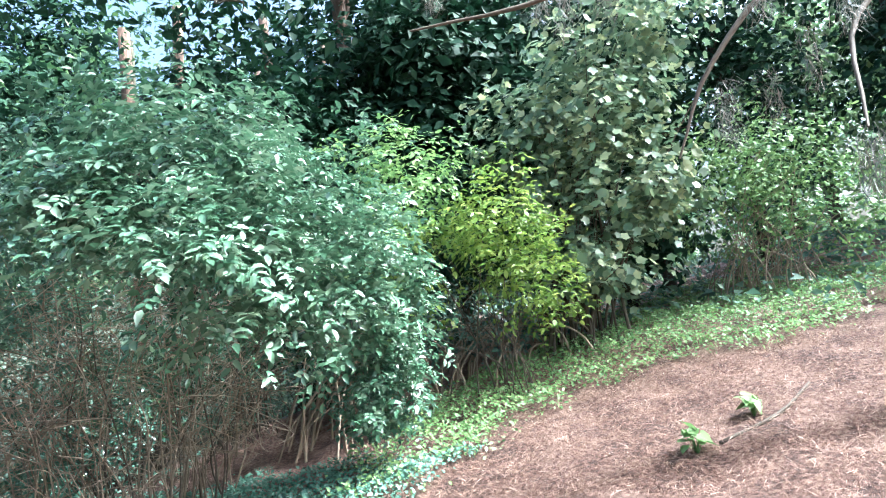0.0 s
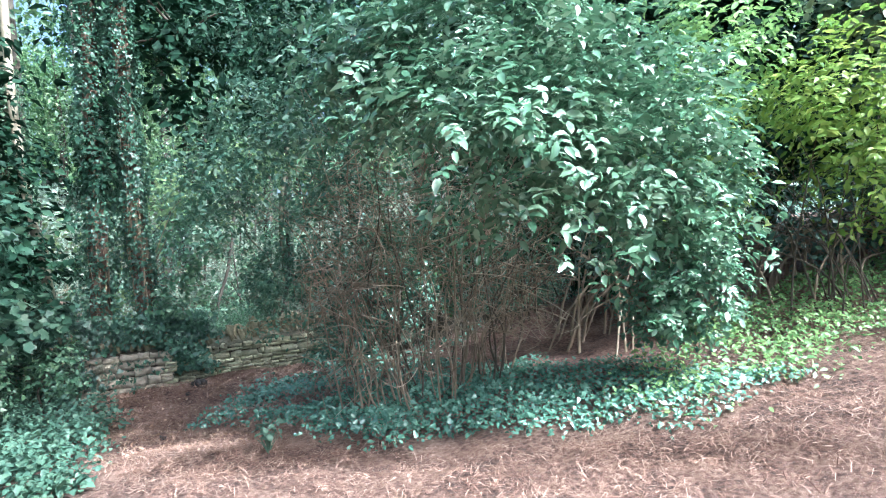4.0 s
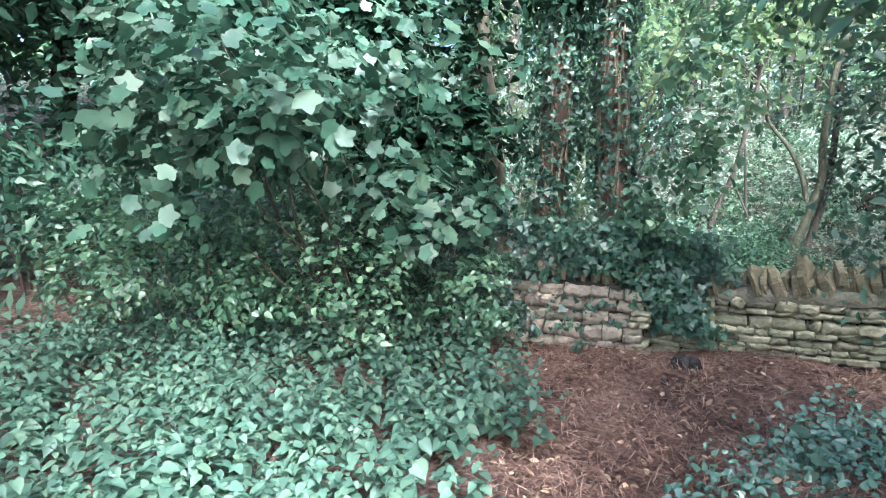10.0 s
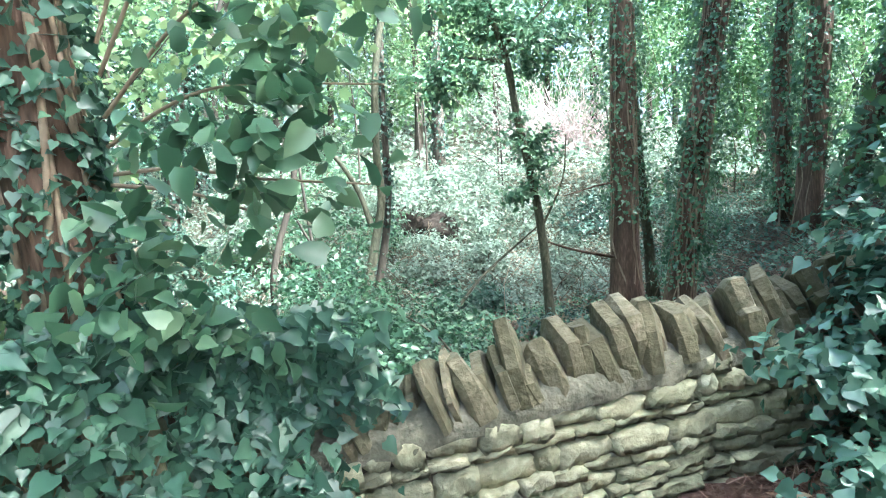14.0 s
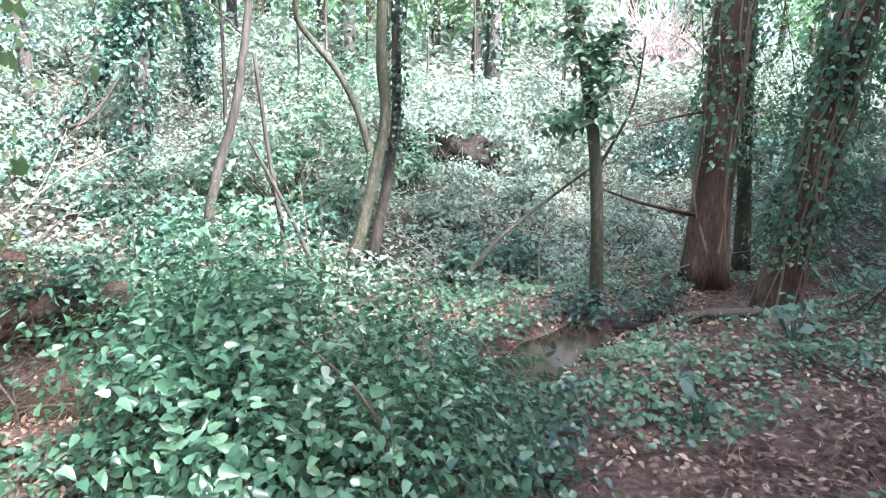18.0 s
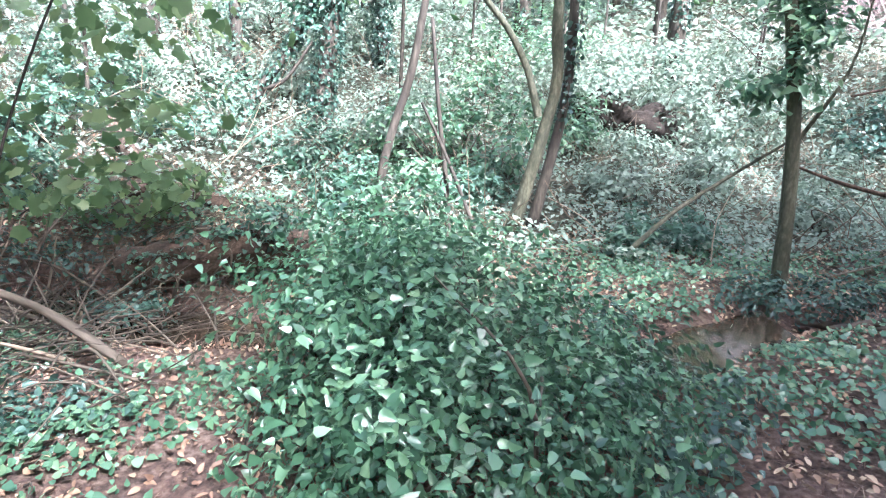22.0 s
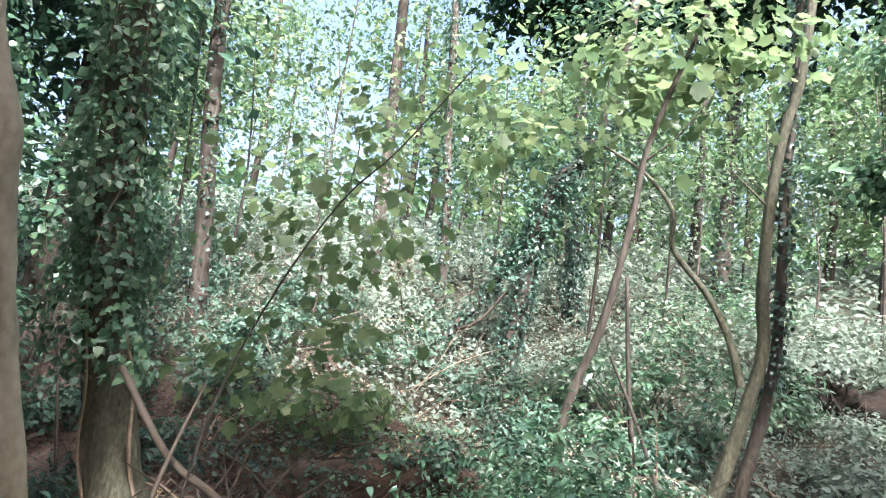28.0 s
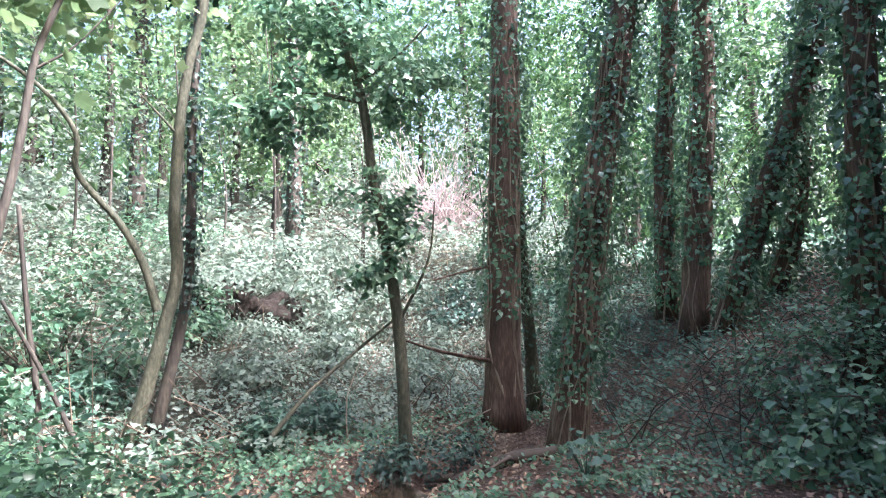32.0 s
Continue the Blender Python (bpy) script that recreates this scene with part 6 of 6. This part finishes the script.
for i in range(64):
    a = rng.uniform(-1.15, 1.3)
    d = rng.uniform(20, 42)
    FAR.append((d * math.sin(a), 2 + d * math.cos(a)))
for i in range(22):
    a = rng.uniform(1.5, 2.2)
    d = rng.uniform(20, 34)
    FAR.append((d * math.sin(a) + 2, -6 + d * math.cos(a)))
for i in range(16):
    a = rng.uniform(-2.3, -1.2)
    d = rng.uniform(11, 26)
    FAR.append((d * math.sin(a), -3 + d * math.cos(a)))
for i, (x, y) in enumerate(FAR):
    z, g = float(height(x, y)), rng.uniform(0.8, 1.25)
    tree("far_tree", "hazy green tree at the back of the wood", [(x, y, z), (x + 0.2, y, z + 4 * g), (x, y, z + 10 * g)], 0.18, 0.08, M_BARK, (), flare=0.2, sides=7,
         crown=[((x, y, z + 7 * g), (2.6 * g, 2.6 * g, 3.2 * g), 1300, 0.34 if i < 64 else 0.46, 50), ((x + 0.8, y - 0.4, z + 3.2 * g), (1.9, 1.9, 1.5), 420, 0.30, 24)], crown_mat=M_CROWN if i % 3 == 0 else M_LIGHT, group="far trees")
for x, y in ((-1.6, 15.2), (2.2, 16.0), (5.6, 14.4)):
    z = float(height(x, y))
    tree("tall_tree", "tall dark tree above the slope", [(x, y, z), (x + 0.2, y, z + 5), (x, y, z + 12)], 0.2, 0.1, M_BARK, (z, z + 8, 1500, 0.25), flare=0.3, ivy_size=0.1,
         crown=[((x, y, 12.2), (2.7, 2.0, 2.2), 5200, 0.4, 110), ((x + 0.6, y - 0.4, 15.2), (2.2, 2.0, 1.6), 1600, 0.36, 50)], crown_mat=M_SHADED_CROWN, group="tall trees above the slope")
tv = []
for i in range(420):
    a, d = rng.uniform(-math.pi, math.pi), rng.uniform(45, 90)
    x, y = d * math.sin(a), d * math.cos(a)
    z = float(height(x, y))
    p, n = blob(40, (x, y, z + 4.5), (3.2, 3.2, 5), 0.3)
    tv.append(leaves(p, n + UP, 2.0, "flake"))
tagged(part("far_woods", mesh_np("far_woods", *join(*tv)), M_CROWN), "distant belt of woodland", "woods", kind="stuff")

# ---- dry-stone wall ----
def face_y(x):
    return -0.22 if x < -0.42 else 0.0


def top_z(x):
    return 0.47 + 0.05 * (x - 0.16) if x > -0.42 else 0.52


wall = new("wall_1", None)
tagged(wall, "low dry-stone wall of yellowish limestone with upright coping", "wall", kind="structure")
wall.location = (0, 0.2, 0)


def box_mesh(name, x0, x1, y0, y1, z0, z1):
    v = [(x, y, z) for x in (x0, x1) for y in (y0, y1) for z in (z0, z1)]
    return mesh_np(name, v, [(0, 1, 3, 2), (4, 6, 7, 5), (0, 4, 5, 1), (2, 3, 7, 6), (0, 2, 6, 4), (1, 5, 7, 3)])


part("core", box_mesh("core", -6.5, -0.42, -0.17, 0.16, -0.3, 0.5), M_CORE, wall)
part("core", box_mesh("core", -0.42, 6.5, 0.05, 0.36, -0.3, 0.44), M_CORE, wall)


def stone_mesh(seed):
    """A rough block one unit long, deep and high, with worn edges, slanted ends and an uneven face."""
    r = np.random.default_rng(seed)
    n = (5, 3, 3)
    V, F, idx = [], [], {}

    def corner(k):
        if k not in idx:
            p = np.array([2 * k[i] / n[i] - 1 for i in range(3)])
            q = p / (np.sum(np.abs(p) ** 7) ** (1 / 7))
            idx[k] = len(V)
            V.append(0.5 * (0.62 * p + 0.38 * q))
        return idx[k]

    for a in range(3):
        u, w = [k for k in range(3) if k != a]
        for side in (0, n[a]):
            for i in range(n[u]):
                for j in range(n[w]):
                    quad = []
                    for di, dj in ((0, 0), (1, 0), (1, 1), (0, 1)):
                        k = [0, 0, 0]
                        k[a], k[u], k[w] = side, i + di, j + dj
                        quad.append(corner(tuple(k)))
                    F.append(quad if (side > 0) == (a != 1) else quad[::-1])
    V = np.array(V)
    V[:, 0] += V[:, 2] * r.normal(0, 0.06) * np.sign(V[:, 0])
    V[:, 2] += V[:, 0] * r.normal(0, 0.09) + 0.07 * np.sin(V[:, 0] * r.uniform(4, 8) + r.uniform(0, 6)) * (V[:, 2] > 0)
    V[:, 2] *= 1 + r.normal(0, 0.12) * V[:, 0]
    V += r.normal(0, 1, V.shape) * [0.02, 0.05, 0.045]
    return mesh_np("stone", V, F, True)


def slab_mesh(seed):
    """A rough upright slab one unit thick (x), deep (y) and high (z), with an uneven rounded top."""
    r = np.random.default_rng(seed)
    peak = r.uniform(-0.35, 0.35)
    prof = [(-0.5, -0.5), (0.5, -0.5), (0.53, r.uniform(-0.1, 0.2)), (0.40, r.uniform(0.15, 0.36)), (peak + 0.14, 0.47), (peak - 0.1, 0.5), (-0.40, r.uniform(0.12, 0.36)), (-0.52, r.uniform(-0.1, 0.15))]
    prof = np.array(prof) + r.normal(0, 0.035, (8, 2)) * ([[1, 0]] * 2 + [[1, 1]] * 6)
    V = []
    for x, k in ((-0.5, 0.86), (-0.3, 1.0), (0.3, 1.0), (0.5, 0.86)):
        off = x + r.normal(0, 0.07, 8) + 0.12 * prof[:, 1] * r.normal()
        V.append(np.stack([off, prof[:, 0] * k, (prof[:, 1] + 0.5) * k - 0.5 + (1 - k) * 0.2], -1))
    V = np.concatenate(V)
    bm = bmesh.new()
    bv = [bm.verts.new(v) for v in V]
    for a in range(3):
        for k in range(8):
            bm.faces.new([bv[a * 8 + k], bv[a * 8 + (k + 1) % 8], bv[a * 8 + 8 + (k + 1) % 8], bv[a * 8 + 8 + k]])
    bm.faces.new(bv[:8]), bm.faces.new(bv[24:])
    bmesh.ops.recalc_face_normals(bm, faces=bm.faces)
    me = bpy.data.meshes.new("coping_stone")
    bm.to_mesh(me)
    bm.free()
    return me


STONES = [stone_mesh(s) for s in range(16)]
STONES_PALE = [stone_mesh(s + 40) for s in range(12)]
COPES = [slab_mesh(s + 80) for s in range(24)]
for group_, mat_ in ((STONES, M_STONE), (STONES_PALE, M_STONE_PALE), (COPES, M_COPE)):
    for me in group_:
        me.materials.append(mat_)


def lay(me, name, m):
    ob = new(name, me)
    ob.parent = wall
    ob.matrix_parent_inverse = Matrix.Translation(-wall.location)
    ob.matrix_basis = m
    return ob


sr = np.random.default_rng(21)
for left in (True, False):
    x0, x1 = (-3.2, -0.42) if left else (-0.42, 3.2)
    z = -0.10
    while True:
        hgt = sr.uniform(0.045, 0.10) if not left else sr.uniform(0.075, 0.135)
        if z + hgt * 0.6 > (0.50 if left else 0.62):
            break
        x = x0 - sr.uniform(0, 0.15)
        while x < x1:
            w = sr.uniform(0.09, 0.27) if not left else sr.uniform(0.11, 0.29)
            if left and x + w > x1:
                w = max(0.06, x1 - x)
            c = x + w / 2
            zz = z + hgt / 2 + 0.012 * c * (not left)
            if zz + hgt * 0.3 < top_z(c):
                pool = STONES_PALE if left else STONES
                split = hgt > 0.085 and sr.random() < 0.15
                for part_z, ph in (((zz - hgt / 4, hgt / 2), (zz + hgt / 4, hgt / 2)) if split else ((zz, hgt),)):
                    me = pool[sr.integers(len(pool))]
                    m = Matrix.LocRotScale((c, face_y(c) + 0.12 + sr.uniform(-0.022, 0.016), part_z + sr.uniform(-0.006, 0.006)), Euler((sr.uniform(-0.08, 0.08), sr.uniform(-0.05, 0.05), sr.uniform(-0.07, 0.07))), (w * 1.01, 0.26, ph * sr.uniform(0.94, 1.10)))
                    lay(me, "stone", m)
            x += w
        z += hgt
# mortar bed under the coping
bx = np.linspace(-0.42, 3.4, 90)
bed = []
for yy, dz in ((-0.012, -0.055), (-0.02, -0.01), (0.0, 0.045), (0.06, 0.075), (0.3, 0.07), (0.36, 0.0)):
    bed.append(np.stack([bx, yy + 0.006 * np.sin(bx * 23 + dz * 40) + 0.005 * np.sin(bx * 51), np.array([top_z(q) for q in bx]) + dz + 0.005 * np.sin(bx * 17 + yy * 30) + 0.004 * np.sin(bx * 43)], -1))
bed = np.stack(bed, 1)
k, j = np.meshgrid(np.arange(89), np.arange(5), indexing="ij")
part("mortar_bed", mesh_np("mortar_bed", bed.reshape(-1, 3), np.stack([k * 6 + j, (k + 1) * 6 + j, (k + 1) * 6 + j + 1, k * 6 + j + 1], -1).reshape(-1, 4), True), M_MORTAR, wall, "rough grey mortar bed")
# upright coping stones, leaning
x = -0.34
while x < 3.2:
    w = sr.uniform(0.03, 0.06) if x < 0.6 else sr.uniform(0.045, 0.10)
    hc = (sr.uniform(0.16, 0.27) if x < 0.6 else sr.uniform(0.22, 0.34)) * (0.72 if sr.random() < 0.25 else 1)
    m = Matrix.LocRotScale((x - 0.05, 0.15 + sr.uniform(-0.05, 0.04), top_z(x) + hc / 2 - 0.01), Euler((sr.uniform(-0.14, 0.14), -sr.uniform(0.10, 0.42), -sr.uniform(0.0, 0.85))), (w, sr.uniform(0.24, 0.38), hc))
    lay(COPES[sr.integers(len(COPES))], "coping_stone", m)
    x += w * 0.85 + sr.uniform(0.0, 0.022)
x = -1.5
while x < -0.42:
    w = sr.uniform(0.04, 0.08)
    m = Matrix.LocRotScale((x, -0.05, 0.64), Euler((sr.uniform(-0.08, 0.08), -sr.uniform(0.0, 0.3), sr.uniform(-0.15, 0.15))), (w, 0.28, sr.uniform(0.2, 0.3)))
    lay(COPES[sr.integers(len(COPES))], "coping_stone", m)
    x += w + 0.03
